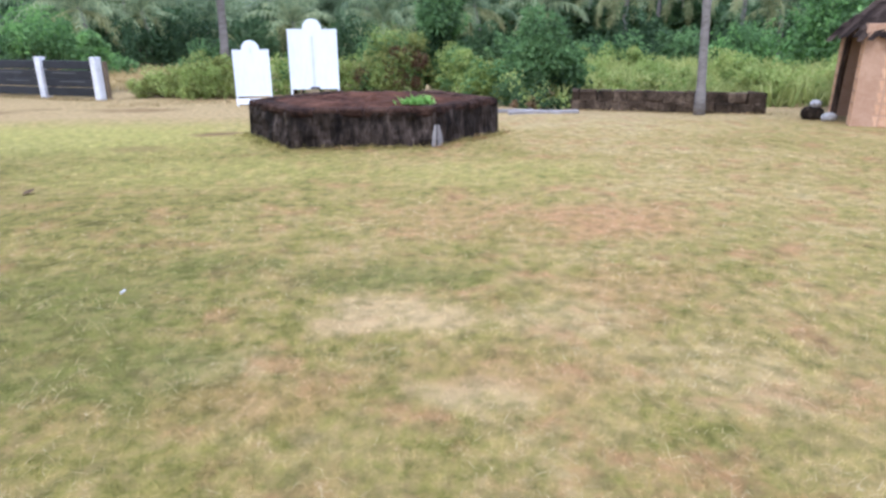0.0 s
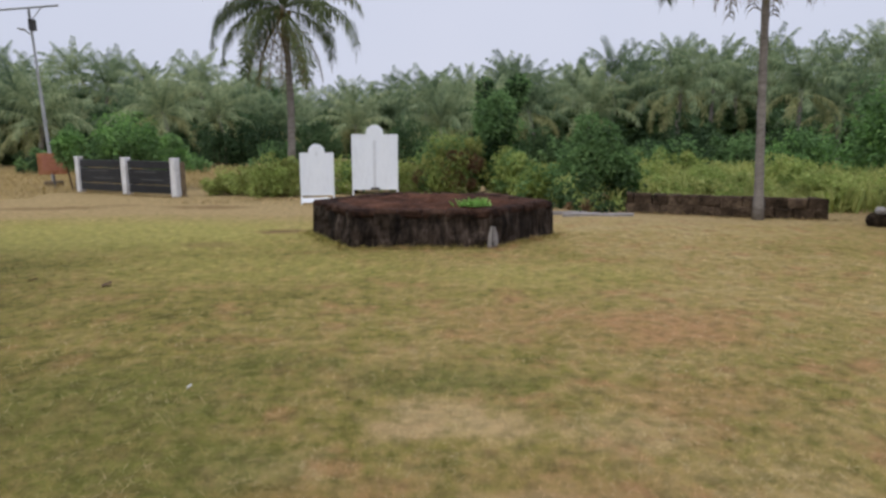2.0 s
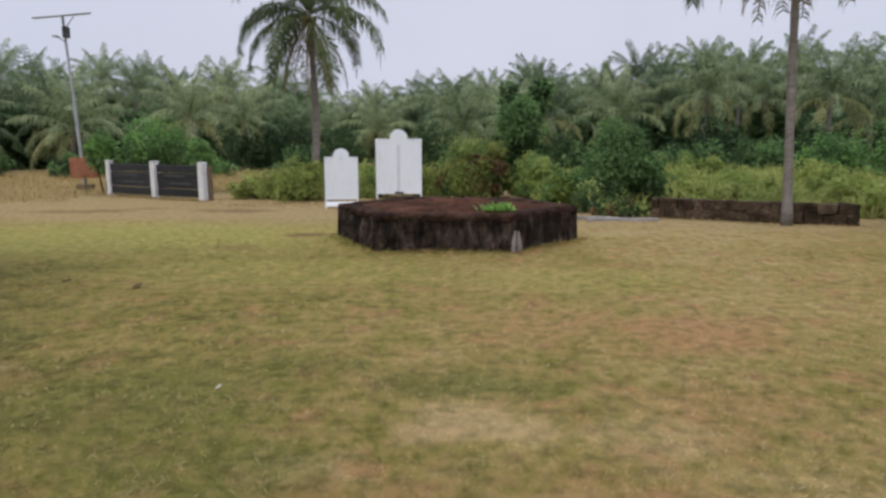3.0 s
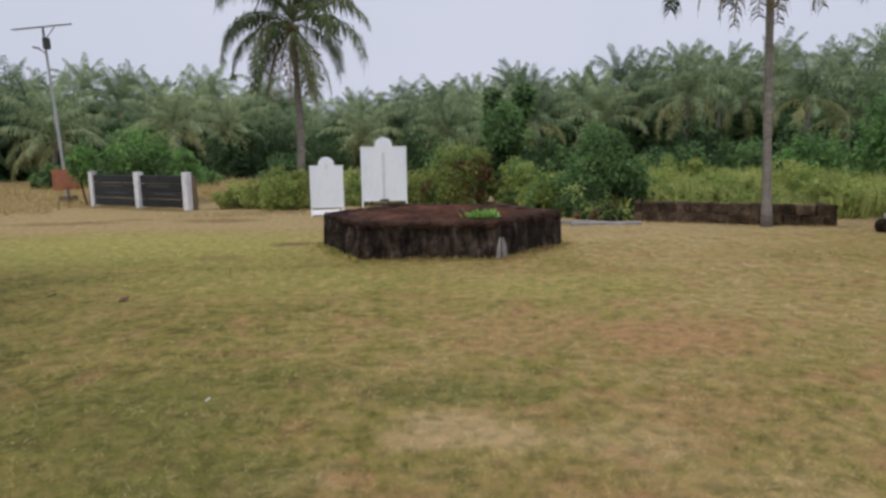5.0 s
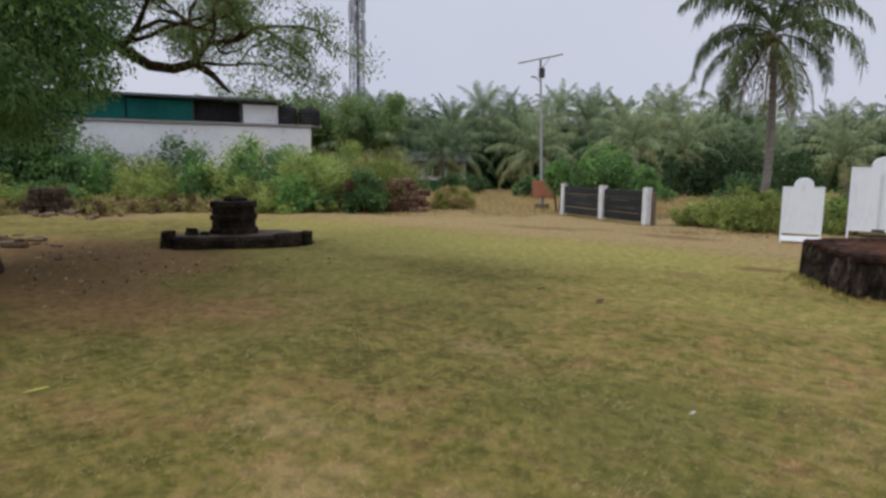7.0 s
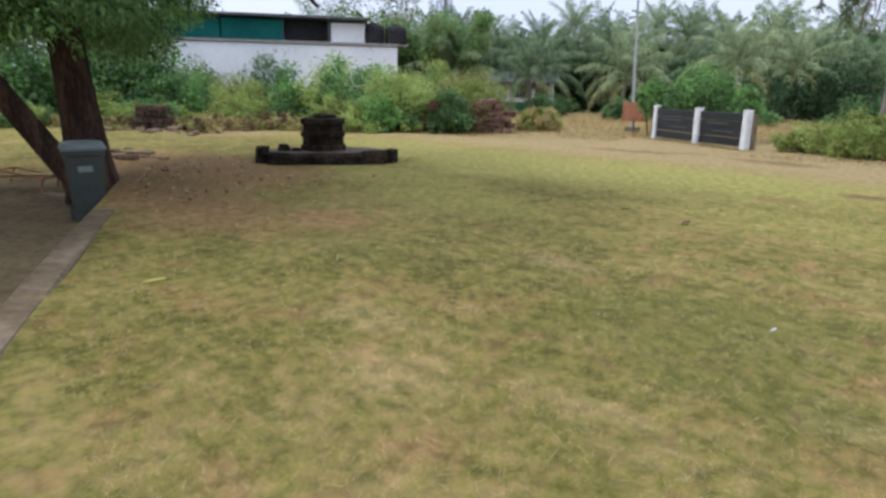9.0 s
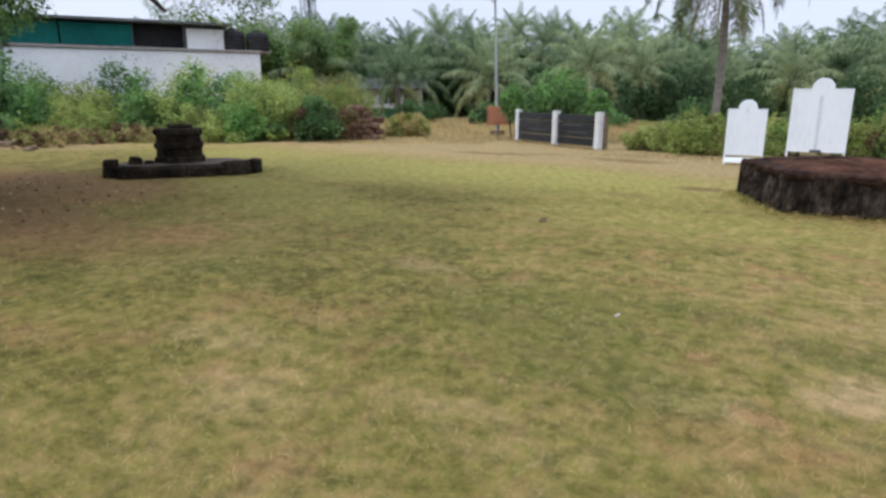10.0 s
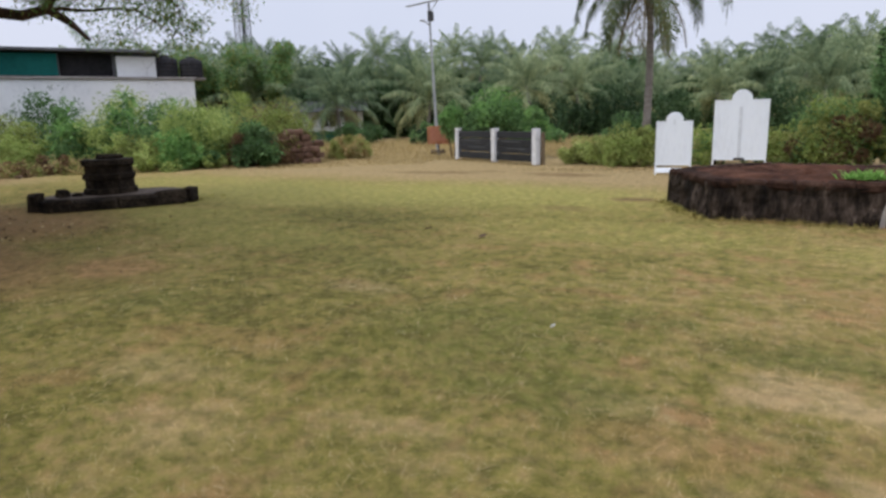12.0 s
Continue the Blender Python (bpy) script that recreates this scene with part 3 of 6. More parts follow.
def build_lawn_blades():
    rng = np.random.default_rng(5)
    for near, far, n, plain, label in ((1.0, 6.2, 500000, False, "short trampled lawn grass, straw and green mixed"), (2.8, 11.5, 360000, True, "short tired lawn grass in the middle of the lawn")):
        r, a = rng.uniform(near, far, n), np.radians(rng.uniform(-50, 82, n))
        x, y = -r * np.sin(a), r * np.cos(a)
        # the grass stands in small tufts with thin places between them; the two sowings fade into one another
        tufts = 0.5 + 0.25 * (np.sin(31 * x + 4 * np.sin(9 * y)) * np.sin(27 * y + 5 * np.sin(7 * x)) + np.sin(13 * x - 6 * y + 3 * np.sin(5 * y)) * np.sin(11 * y + 5 * x))
        share = ease(r, 2.8, 5.8) * (1 - 0.5 * ease(r, 9, 11.5)) if plain else 1 - ease(r, 3.0, 6.2)
        keep = (rng.uniform(size=n) > 0.85 * bare_amount(x, y)) & ~off_lawn(x, y) & (rng.uniform(size=n) < share * (0.45 + 0.9 * tufts))
        x, y, r, tufts = x[keep], y[keep], r[keep], tufts[keep]
        roots = np.stack([x, y, ground_z(x, y) - 0.004], 1)
        length = (0.036 + 0.0028 * r) * (0.6 + 0.6 * tufts) * (1 + 0.9 * (rng.uniform(size=len(r)) > 0.9))
        stuff("lawn_grass", blade_mesh("lawn_grass", roots, length, (0.0014 + 0.00042 * r) if plain else (0.0006 + 0.00023 * r), (0.7, 1.6), BLADES, rng, plain), label, "grass")
    # thin dry stalks lying on top of the mat
    n = 24000
    r, a = 1.2 + 5.3 * rng.uniform(0, 1, n) ** 0.8, np.radians(rng.uniform(-50, 82, n))
    x, y = -r * np.sin(a), r * np.cos(a)
    keep = ~off_lawn(x, y) & (np.sin(5.1 * x + 2 * np.sin(3 * y)) * np.sin(4.3 * y + 2 * np.sin(2.6 * x)) + rng.normal(size=n) * 0.5 > 0.0)
    x, y, r = x[keep], y[keep], r[keep]
    stuff("dry_stalks", blade_mesh("dry_stalks", np.stack([x, y, ground_z(x, y) + 0.006], 1), 0.055, 0.0006 + 0.00022 * r, (0.9, 1.5), STRAW_STALK, rng), "thin pale dry stalks lying in the lawn", "grass")
    n = 150000
    r, a = rng.uniform(8.3, 24, n), np.radians(rng.uniform(-42, 80, n))
    x, y = -r * np.sin(a), r * np.cos(a)
    keep = (rng.uniform(size=n) > 0.92 * bare_amount(x, y)) & ~off_lawn(x, y)
    x, y = x[keep], y[keep]
    roots = np.stack([x, y, ground_z(x, y) - 0.004], 1)
    stuff("lawn_grass", blade_mesh("lawn_grass", roots, 0.055, 0.009, (1.0, 1.6), BLADES, rng, True), "short dry lawn grass farther out on the level ground", "grass")


build_lawn_blades()


# ---- the six-sided platform ----


def wall_sheet(a, b, z0, z1, out, seed, rough=0.03, cols=26, rows=9, lean=0.03):
    """One rough upright face between two corners, with uneven relief."""
    a, b, out = Vector(a), Vector(b), Vector(out)
    g, verts, faces = Geo(), [], []
    for j in range(rows + 1):
        for i in range(cols + 1):
            p = a.lerp(b, i / cols)
            z = z0 + (z1 - z0) * j / rows
            edge = 0 if i in (0, cols) else 1
            d = edge * rough * noise.noise(Vector((p.x * 3.1 + seed, p.y * 3.1, z * 4))) + 0.5 * edge * rough * noise.noise(Vector((p.x * 11, p.y * 11 + seed, z * 11))) - lean * j / rows
            verts.append((p.x + out.x * d, p.y + out.y * d, z))
    for j in range(rows):
        for i in range(cols):
            k = j * (cols + 1) + i
            faces.append([k, k + 1, k + cols + 2, k + cols + 1])
    return g.put(verts, faces)


def build_platform():
    t = thing("stone_platform", "low six-sided laterite platform, black with moss, red earth on top", "platform", (*PLAT_AT, 0))
    t.scale = (1, PLAT_FLAT, 1)      # shallower than wide
    corner = [Vector((PLAT_R * math.cos(radians(PLAT_TURN + 60 * k)), PLAT_R * math.sin(radians(PLAT_TURN + 60 * k)), 0)) for k in range(6)]
    for k in range(6):
        a, b = corner[k], corner[(k + 1) % 6]
        out = ((a + b) / 2).normalized()
        part("side_wall", wall_sheet(a, b, -0.05, PLAT_H - 0.06, out, 7 * k, 0.07), LATERITE_DARK, t)
        # a coping course, a little proud and broken along its edge
        n = 6
        for i in range(n):
            p, q = a.lerp(b, i / n), a.lerp(b, (i + 1) / n)
            mid, along = (p + q) / 2, (q - p)
            m = Matrix.Rotation(math.atan2(along.y, along.x), 3, "Z") @ Matrix.Rotation(0.03 * noise.noise(mid * 3), 3, "X")
            g = Geo().box(mid - out * 0.165 + Vector((0, 0, PLAT_H - 0.06)), (along.length + 0.004, 0.30, 0.13), m, 0.035, 0.013, 40 * k + i)
            part("coping_stone", g, LATERITE_COPING, t)
    # the earth on top, sunk and heaped unevenly, with an inner ring of stones showing
    g, verts, faces, rings, sides = Geo(), [(0, 0, PLAT_H + 0.05)], [], 14, 48
    for i in range(1, rings + 1):
        for k in range(sides):
            a = 2 * math.pi * k / sides
            hexr = (PLAT_R - 0.24) * math.cos(math.pi / 6) / math.cos((a - radians(PLAT_TURN)) % (math.pi / 3) - math.pi / 6)
            r = hexr * i / rings
            ring = math.exp(-((i / rings - 0.62) / 0.12) ** 2)
            z = PLAT_H - 0.025 + 0.055 * ring + 0.035 * noise.noise(Vector((r * math.cos(a) * 2.2, r * math.sin(a) * 2.2, 3)))
            z += 0.03 * noise.noise(Vector((r * math.cos(a) * 7, r * math.sin(a) * 7, 1)))
            verts.append((r * math.cos(a), r * math.sin(a), z))
    for k in range(sides):
        faces.append([0, 1 + k, 1 + (k + 1) % sides])
        for i in range(rings - 1):
            p, q = 1 + i * sides + k, 1 + i * sides + (k + 1) % sides
            faces.append([p, p + sides, q + sides, q])
    part("earth_top", g.put(verts, faces), LATERITE_TOP, t, "heaped red-brown laterite earth", True)
    # a patch of grey plaster left at one corner, narrowing upwards
    c = corner[0]
    g = Geo()
    for s, w in ((1, 0.16), (-1, 0.07)):
        d = (corner[s % 6] - c).normalized()
        o = Vector((d.y, -d.x, 0)) * s
        base, out = c + o * 0.02, c.normalized() * 0.012
        pts = [base + out, base + d * w + out, base + d * w * 0.8 + out + Vector((0, 0, 0.18)), base + d * w * 0.35 + out + Vector((0, 0, 0.33)), base + out + Vector((0, 0, 0.34))]
        g.put([tuple(p) for p in pts] + [tuple(p - o * 0.05) for p in pts], [[0, 1, 2, 3, 4], [9, 8, 7, 6, 5], [0, 5, 6, 1], [1, 6, 7, 2], [2, 7, 8, 3], [3, 8, 9, 4]])
    part("plaster_patch", g, PLASTER_PATCH, t, "patch of pale grey plaster at the corner")


build_platform()
rng = np.random.default_rng(11)
spots = rng.normal(size=(260, 2)) * (0.115, 0.07)
tuft = thing("grass_tuft", "bright green weeds growing on the platform rim", "plant", (1.0, 10.0, PLAT_H))
part("leaves", blade_mesh("leaves", np.column_stack([spots, np.zeros(260)]), 0.12, 0.026, (0.1, 1.2), LEAF_FRESH, rng), LEAF_FRESH, tuft)


# ---- white boards ----
def dome_outline(w, h, dome, shoulder):
    """A board with square shoulders and a round head in the middle."""
    pts = [(-w / 2, 0), (w / 2, 0), (w / 2, h), (dome + shoulder, h), (dome + shoulder * 0.3, h + 0.03)]
    pts += [(dome * math.cos(a), h + 0.03 + dome * 0.95 * math.sin(a)) for a in (math.pi * k / 14 for k in range(15))]
    return pts + [(-dome - shoulder * 0.3, h + 0.03), (-dome - shoulder, h), (-w / 2, h)]


def build_board(place, turn, w, h, dome, foot, label, seam, tray):
    t = thing("memorial_board", label, "board", place, turn, "white boards behind the platform")
    m = Matrix.Translation((0, 0, foot))
    part("panel", Geo().prism(dome_outline(w, h, dome, 0.04), 0.03, m), WHITE_PAINT, t)
    rim = Geo()
    for x in (-w / 2 + 0.015, w / 2 - 0.015):
        rim.box((x, 0, foot + h / 2), (0.03, 0.06, h + 0.02), None, 0.006)
    for z in (foot + 0.015, foot + h):
        for s in (-1, 1):
            x0, x1 = (0, w / 2) if z < foot + 0.1 else (dome + 0.03, w / 2)
            rim.box((s * (x0 + x1) / 2, 0, z), (x1 - x0, 0.05, 0.028), None, 0.006)
    arc = [(dome * math.cos(a), -0.0, foot + h + 0.03 + dome * 0.95 * math.sin(a)) for a in (math.pi * k / 14 for k in range(15))]
    rim.tube(arc, 0.022, 6)
    part("rim", rim, WHITE_PAINT, t, "white painted steel rim")
    if seam:
        # the middle seam: its fold's shading is put in as a grey strip
        part("seam", Geo().box((-0.01, -0.022, foot + h * 0.45), (0.065, 0.012, h * 0.9), None, 0.004), SEAM_GREY, t, "grey strip for the shading of the seam's fold")
        part("seam_stain", Geo().box((0.0, -0.024, foot + 0.025), (0.22, 0.02, 0.06), None, 0.004), DARK_STEEL, t, "dark stain at the foot of the seam")
    else:
        part("emblem", Geo().box((0.0, -0.017, foot + h * 0.99), (0.035, 0.012, 0.13), None, 0.004), SEAM_GREY, t, "small faded grey mark")
    if tray:
        part("tray", Geo().box((0, -0.05, foot - 0.11), (w * 0.94, 0.13, 0.02), Matrix.Rotation(radians(68), 3, "X"), 0.006), WHITE_PAINT, t, "sloping white shelf below the panel")
    for x in (-w / 2 + 0.02, w / 2 - 0.02):
        part("leg", Geo().box((x, 0, foot / 2 - 0.03), (0.045, 0.045, foot + 0.06), None, 0.006), WHITE_PAINT, t)


build_board((-2.37, 15.95, 0), 9, 0.82, 1.03, 0.175, 0.22, "white painted memorial board with a round head on two legs", False, True)
build_board((-0.93, 15.70, 0), 3, 1.11, 1.31, 0.19, 0.38, "tall white painted memorial board with a grey seam down its middle", True, False)


# ---- dark planks between three posts ----
def build_plank_screen():
    t = thing("plank_screen", "dark stone planks slotted between three pale concrete posts", "screen")
    posts = [Vector((-10.2, 20.0, 0)), Vector((-8.34, 18.95, 0)), Vector((-6.6, 18.05, 0))]
    way = (posts[2] - posts[0]).normalized()
    m = Matrix.Rotation(math.atan2(way.y, way.x), 3, "Z")
    for i, p in enumerate(posts):
        g = Geo().box(p + Vector((0, 0, 0.5)), (0.2 if i else 0.17, 0.2, 1.10), m, 0.02, 0.006, i)
        post = part("post", g, POST_PAINT, t)
        part("cap", Geo().box(p + Vector((0, 0, 1.06)), (0.21, 0.21, 0.03), m, 0.01), POST_PAINT, post)
    part("back_post", Geo().box(posts[2] + Vector((0.16, 0.10, 0.46)), (0.12, 0.12, 1.0), m, 0.015), CONCRETE, t, "grey concrete strut behind the last post")
    for a, b in zip(posts, posts[1:]):
        span = (b - a).length - 0.2
        for k in range(4):
            c = (a + b) / 2 + Vector((0, 0, 0.19 + 0.225 * k + 0.01 * (k % 2)))
            plank = part("plank", Geo().box(c, (span, 0.06, 0.215), m, 0.012, 0.004, k), DARK_SLAB, t)
            if k in (1, 2):
                front = m @ Vector((0, -0.034, 0))
                part("lettering_bar", Geo().box(c + front + m @ Vector((0.1 if k == 1 else -0.15, 0, 0.03)), (span * 0.5, 0.006, 0.03), m, 0), FAINT_BAR, plank, "faded unreadable line of lettering")


build_plank_screen()


# ---- rusty sign ----
def build_sign():
    t = thing("sign_board", "small rusted metal sign board on a thin post in dry grass", "sign", (-11.85, 21.5, 0), 29)
    plate = part("plate", Geo().box((0, 0, 0.79), (0.80, 0.02, 0.68), None, 0.005), RUST, t)
    part("faded_field", Geo().box((0.02, -0.013, 0.82), (0.60, 0.006, 0.48), None, 0), RUST_FADED, plate, "faded red field with no readable writing")
    for k in range(3):
        part("lettering_bar", Geo().box((0.02 - 0.03 * k, -0.018, 0.94 - 0.12 * k), (0.34 - 0.05 * k, 0.004, 0.035), None, 0), RUST, plate, "unreadable worn line")
    for x in (-0.39, 0.39):
        part("edge_bar", Geo().box((x, 0.005, 0.79), (0.025, 0.035, 0.69), None, 0.004), RUST, t)
    part("post", Geo().box((0.02, 0.03, 0.52), (0.06, 0.05, 1.16), None, 0.006), DARK_STEEL, t)


build_sign()


# ---- solar street lamp ----
def build_solar_lamp():
    t = thing("solar_street_lamp", "leaning galvanised pole with a solar panel on top", "street lamp", (-12.42, 22.52, 0))
    foot, top = Vector((0, 0, -0.1)), Vector((-0.2, -0.08, 5.72))
    part("pole", Geo().tube([foot, foot.lerp(top, 0.55), foot.lerp(top, 0.552), top], [0.060, 0.056, 0.045, 0.04], 12), STEEL, t)
    part("footing", Geo().box((0, 0, 0.06), (0.45, 0.45, 0.22), None, 0.03, 0.01), CONCRETE, t)
    across = Vector((1.53, 0.73, 0.30)).normalized()
    tilt = Vector((0.476, -0.864, -0.135))
    tilt = (tilt - across * tilt.dot(across)).normalized()
    up = across.cross(tilt)
    up = up if up.z > 0 else -up
    m = Matrix((across, tilt, up)).transposed()
    c = top + Vector((0, 0, 0.10))
    panel = part("solar_panel", Geo().box(c, (1.72, 1.0, 0.02), m, 0.004), SOLAR, t)
    for s in (-1, 1):
        part("frame_bar", Geo().box(c + m @ Vector((0, s * 0.5, -0.004)), (1.74, 0.03, 0.032), m, 0.004), STEEL, panel)
        part("frame_bar", Geo().box(c + m @ Vector((s * 0.86, 0, -0.004)), (0.03, 1.0, 0.032), m, 0.004), STEEL, panel)
    part("bracket", Geo().tube([top - Vector((0, 0, 0.25)), c - up * 0.02], 0.03, 8), STEEL, t)
    part("bracket", Geo().tube([top - Vector((-0.02, 0, 0.35)), c + m @ Vector((0.35, 0, -0.03))], 0.015, 6), STEEL, t)
    part("battery_box", Geo().box(top + Vector((0.10, -0.05, -0.45)), (0.17, 0.2, 0.36), None, 0.015), DARK_STEEL, t, "dark battery box on the pole")
    lamp = part("lamp_arm", Geo().tube([top + Vector((0, 0, -0.75)), top + Vector((-0.1, -0.22, -0.62))], 0.02, 6), STEEL, t)
    part("lamp_head", Geo().box(top + Vector((-0.12, -0.3, -0.62)), (0.13, 0.26, 0.05), None, 0.015), STEEL, lamp)


build_solar_lamp()


# ---- old stone plinth ----
def build_plinth():
    t = thing("stone_plinth", "broken blackened stone plinth with a short eight-sided column on it", "ruin", (-11.45, 7.6, 0), 56.7)
    # local x runs along the front edge, local y away from the lawn
    rim = [(-1.28, -0.35), (-1.1, -0.62), (-0.45, -0.72), (0.5, -0.70), (1.05, -0.60), (1.45, -0.42), (1.5, 0.05), (1.1, 0.62), (0.2, 0.85), (-0.75, 0.75), (-1.2, 0.3)]
    g, n = Geo(), len(rim)
    lower = [(x, y, -0.05) for x, y in rim]
    upper = [(x * 0.985, y * 0.985, 0.20 + 0.02 * noise.noise(Vector((x, y, 5)))) for x, y in rim]
    inner = [(x * 0.9, y * 0.88, 0.225) for x, y in rim]
    g.put(lower + upper + inner, [[i, (i + 1) % n, n + (i + 1) % n, n + i] for i in range(n)] + [[n + i, n + (i + 1) % n, 2 * n + (i + 1) % n, 2 * n + i] for i in range(n)])
    part("base_slab", g, BASALT, t)
    part("slab_top", Geo().put([(x * 0.9, y * 0.88, 0.226) for x, y in rim] + [(0, 0, 0.235)], [[i, (i + 1) % n, n] for i in range(n)]), WORN_STONE, t, "worn grey-brown top of the slab")
    # broken kerb stones along the slab's rim
    for i, (x, y, lx, h, a) in enumerate([(-1.2, -0.36, 0.24, 0.36, 50), (-0.86, -0.63, 0.5, 0.25, -14), (-0.3, -0.68, 0.8, 0.22, -3), (0.45, -0.66, 0.7, 0.22, 2), (1.02, -0.55, 0.55, 0.27, 14), (1.4, -0.3, 0.34, 0.29, 55)]):
        part("rim_stone", Geo().box((x, y, h / 2 - 0.02), (lx, 0.24, h), Matrix.Rotation(radians(a), 3, "Z"), 0.035, 0.02, i), BASALT, t)
    g = Geo()
    rings = [(0.22, 0.50), (0.32, 0.50), (0.33, 0.455), (0.47, 0.45), (0.49, 0.49), (0.56, 0.49), (0.58, 0.445), (0.70, 0.44), (0.72, 0.49), (0.81, 0.48), (0.82, 0.39)]
    verts = [(r * math.cos(math.pi / 4 * k + 0.3) * (1 + 0.02 * noise.noise(Vector((k, z * 9, 0)))) + 0.03, r * math.sin(math.pi / 4 * k + 0.3) + 0.1, z + 0.07 * (z - 0.22) / 0.6) for z, r in rings for k in range(8)]
    faces = [[j * 8 + k, j * 8 + (k + 1) % 8, j * 8 + 8 + (k + 1) % 8, j * 8 + 8 + k] for j in range(len(rings) - 1) for k in range(8)]
    part("column", g.put(verts, faces + [[len(verts) - 8 + k for k in range(8)]]), BASALT, t, "short eight-sided moulded column, black with age")
    part("column_cap", Geo().box((0.06, 0.1, 0.93), (0.40, 0.38, 0.09), Matrix.Rotation(0.4, 3, "Z"), 0.03, 0.015, 3), BASALT, t)
    return t


build_plinth()
for i, (x, y, z, s) in enumerate([(-11.75, 6.85, 0.3, 0.2), (-11.6, 7.05, 0.27, 0.14)]):
    loose = thing("loose_stone", "loose dark stone lying on the old plinth", "stone", (x, y, z - 0.1), 30 * i, "loose stones on the plinth")
    part("stone", Geo().box((0, 0, s * 0.4), (s * 1.3, s, s * 0.85), None, s * 0.25, s * 0.1, i), BASALT, loose)


# ---- low wall behind the lawn ----
def build_low_wall():
    t = thing("low_wall", "low broken wall of dark laterite blocks at the lawn's edge", "wall")
    a, b = Vector((4.72, 14.10, 0)), Vector((8.30, 12.57, 0))
    way = (b - a).normalized()
    m = Matrix.Rotation(math.atan2(way.y, way.x), 3, "Z")
    out = m @ Vector((0, -1, 0))
    rng = np.random.default_rng(3)
    length = (b - a).length
    part("core", Geo().box((a + b) / 2 - out * 0.12 + Vector((0, 0, 0.16)), (length - 0.1, 0.2, 0.34), m, 0.02), LATERITE_DARK, t)
    for course in range(2):
        s = -0.17 * course
        while s < length - 0.1:
            ln = rng.uniform(0.30, 0.44)
            e = min(s + ln, length)
            p = a + way * ((max(s, 0) + e) / 2) + Vector((0, 0, 0.1 + 0.205 * course)) + out * rng.uniform(-0.02, 0.015)
            part("block", Geo().box(p, (e - max(s, 0) - 0.006, 0.3, 0.207 + (rng.uniform(0.0, 0.04) if course else 0)), m, 0.022, 0.02, int(s * 100) + 50 * course), LATERITE_BLOCK, t)
            s = e


build_low_wall()
for i, (x, y, ln, a) in enumerate([(3.25, 13.55, 0.9, -12), (3.75, 13.35, 1.1, -22), (4.25, 13.25, 0.7, -8), (3.5, 13.25, 0.8, 5)]):
    slab = thing("broken_post", "broken pale concrete post lying in the grass", "debris", (x, y, 0), a, "broken posts by the wall")
    part("post", Geo().box((0, 0, 0.035), (ln, 0.09, 0.08), None, 0.015, 0.006, i), PLASTER_PATCH, slab)


# ---- palms ----
def frond_geo(length, start, droop, leaflets, leaf, width, rng, curl=0.0):
    """A feather frond along local +x: a tapering curved rib with hanging leaflets on both sides."""
    g, pts, p, steps = Geo(), [Vector((0, 0, 0))], Vector((0, 0, 0)), 9
    for i in range(steps):
        a = start - droop * ((i + 0.5) / steps) ** 1.4
        p = p + Vector((math.cos(a), curl * (i / steps) ** 2, math.sin(a))) * (length / steps)
        pts.append(p.copy())
    g.tube(pts, [0.045 * length / 4 * (1 - 0.85 * i / steps) + 0.006 for i in range(steps + 1)], 4, False)
    for k in range(leaflets):
        s = 0.16 + 0.83 * k / (leaflets - 1)
        f = s * steps
        i = min(int(f), steps - 1)
        base = pts[i].lerp(pts[i + 1], f - i)
        way = (pts[i + 1] - pts[i]).normalized()
        size = leaf * (0.35 + 0.65 * math.sin(math.pi * min(s * 0.85 + 0.12, 1.0)) ** 0.8)
        for sign in (-1, 1):
            flat = Vector((-way.y, way.x, 0))
            flat = flat.normalized() if flat.length > 1e-4 else Vector((0, 1, 0))
            out = (way * rng.uniform(0.35, 0.65) + flat * sign * 0.8 + Vector((0, 0, rng.uniform(-0.75, 0.15)))).normalized()
            ln = size * rng.uniform(0.8, 1.15)
            mid = base + out * ln * 0.5
            tip = mid + (out * 0.45 + Vector((0, 0, -0.9 - 0.4 * rng.uniform()))).normalized() * ln * 0.6
            w = way * width / 2
            g.put([tuple(base - w * 0.6), tuple(base + w * 0.6), tuple(mid + w), tuple(mid - w), tuple(tip)], [[0, 1, 2, 3], [3, 2, 4]])
    return g


def trunk_points(height, lean, bow):
    return [Vector((lean[0] * s + bow * math.sin(math.pi * s), lean[1] * s, height * s)) for s in (k / 22 for k in range(23))]


def trunk_geo(pts, r0, r1, flare=1.5):
    n = len(pts)
    radii = [(r0 + (r1 - r0) * i / (n - 1)) * (1 + (flare - 1) * math.exp(-i * 0.9)) * (1.06 if i % 2 else 0.97) for i in range(n)]
    return Geo().tube(pts, radii, 10)


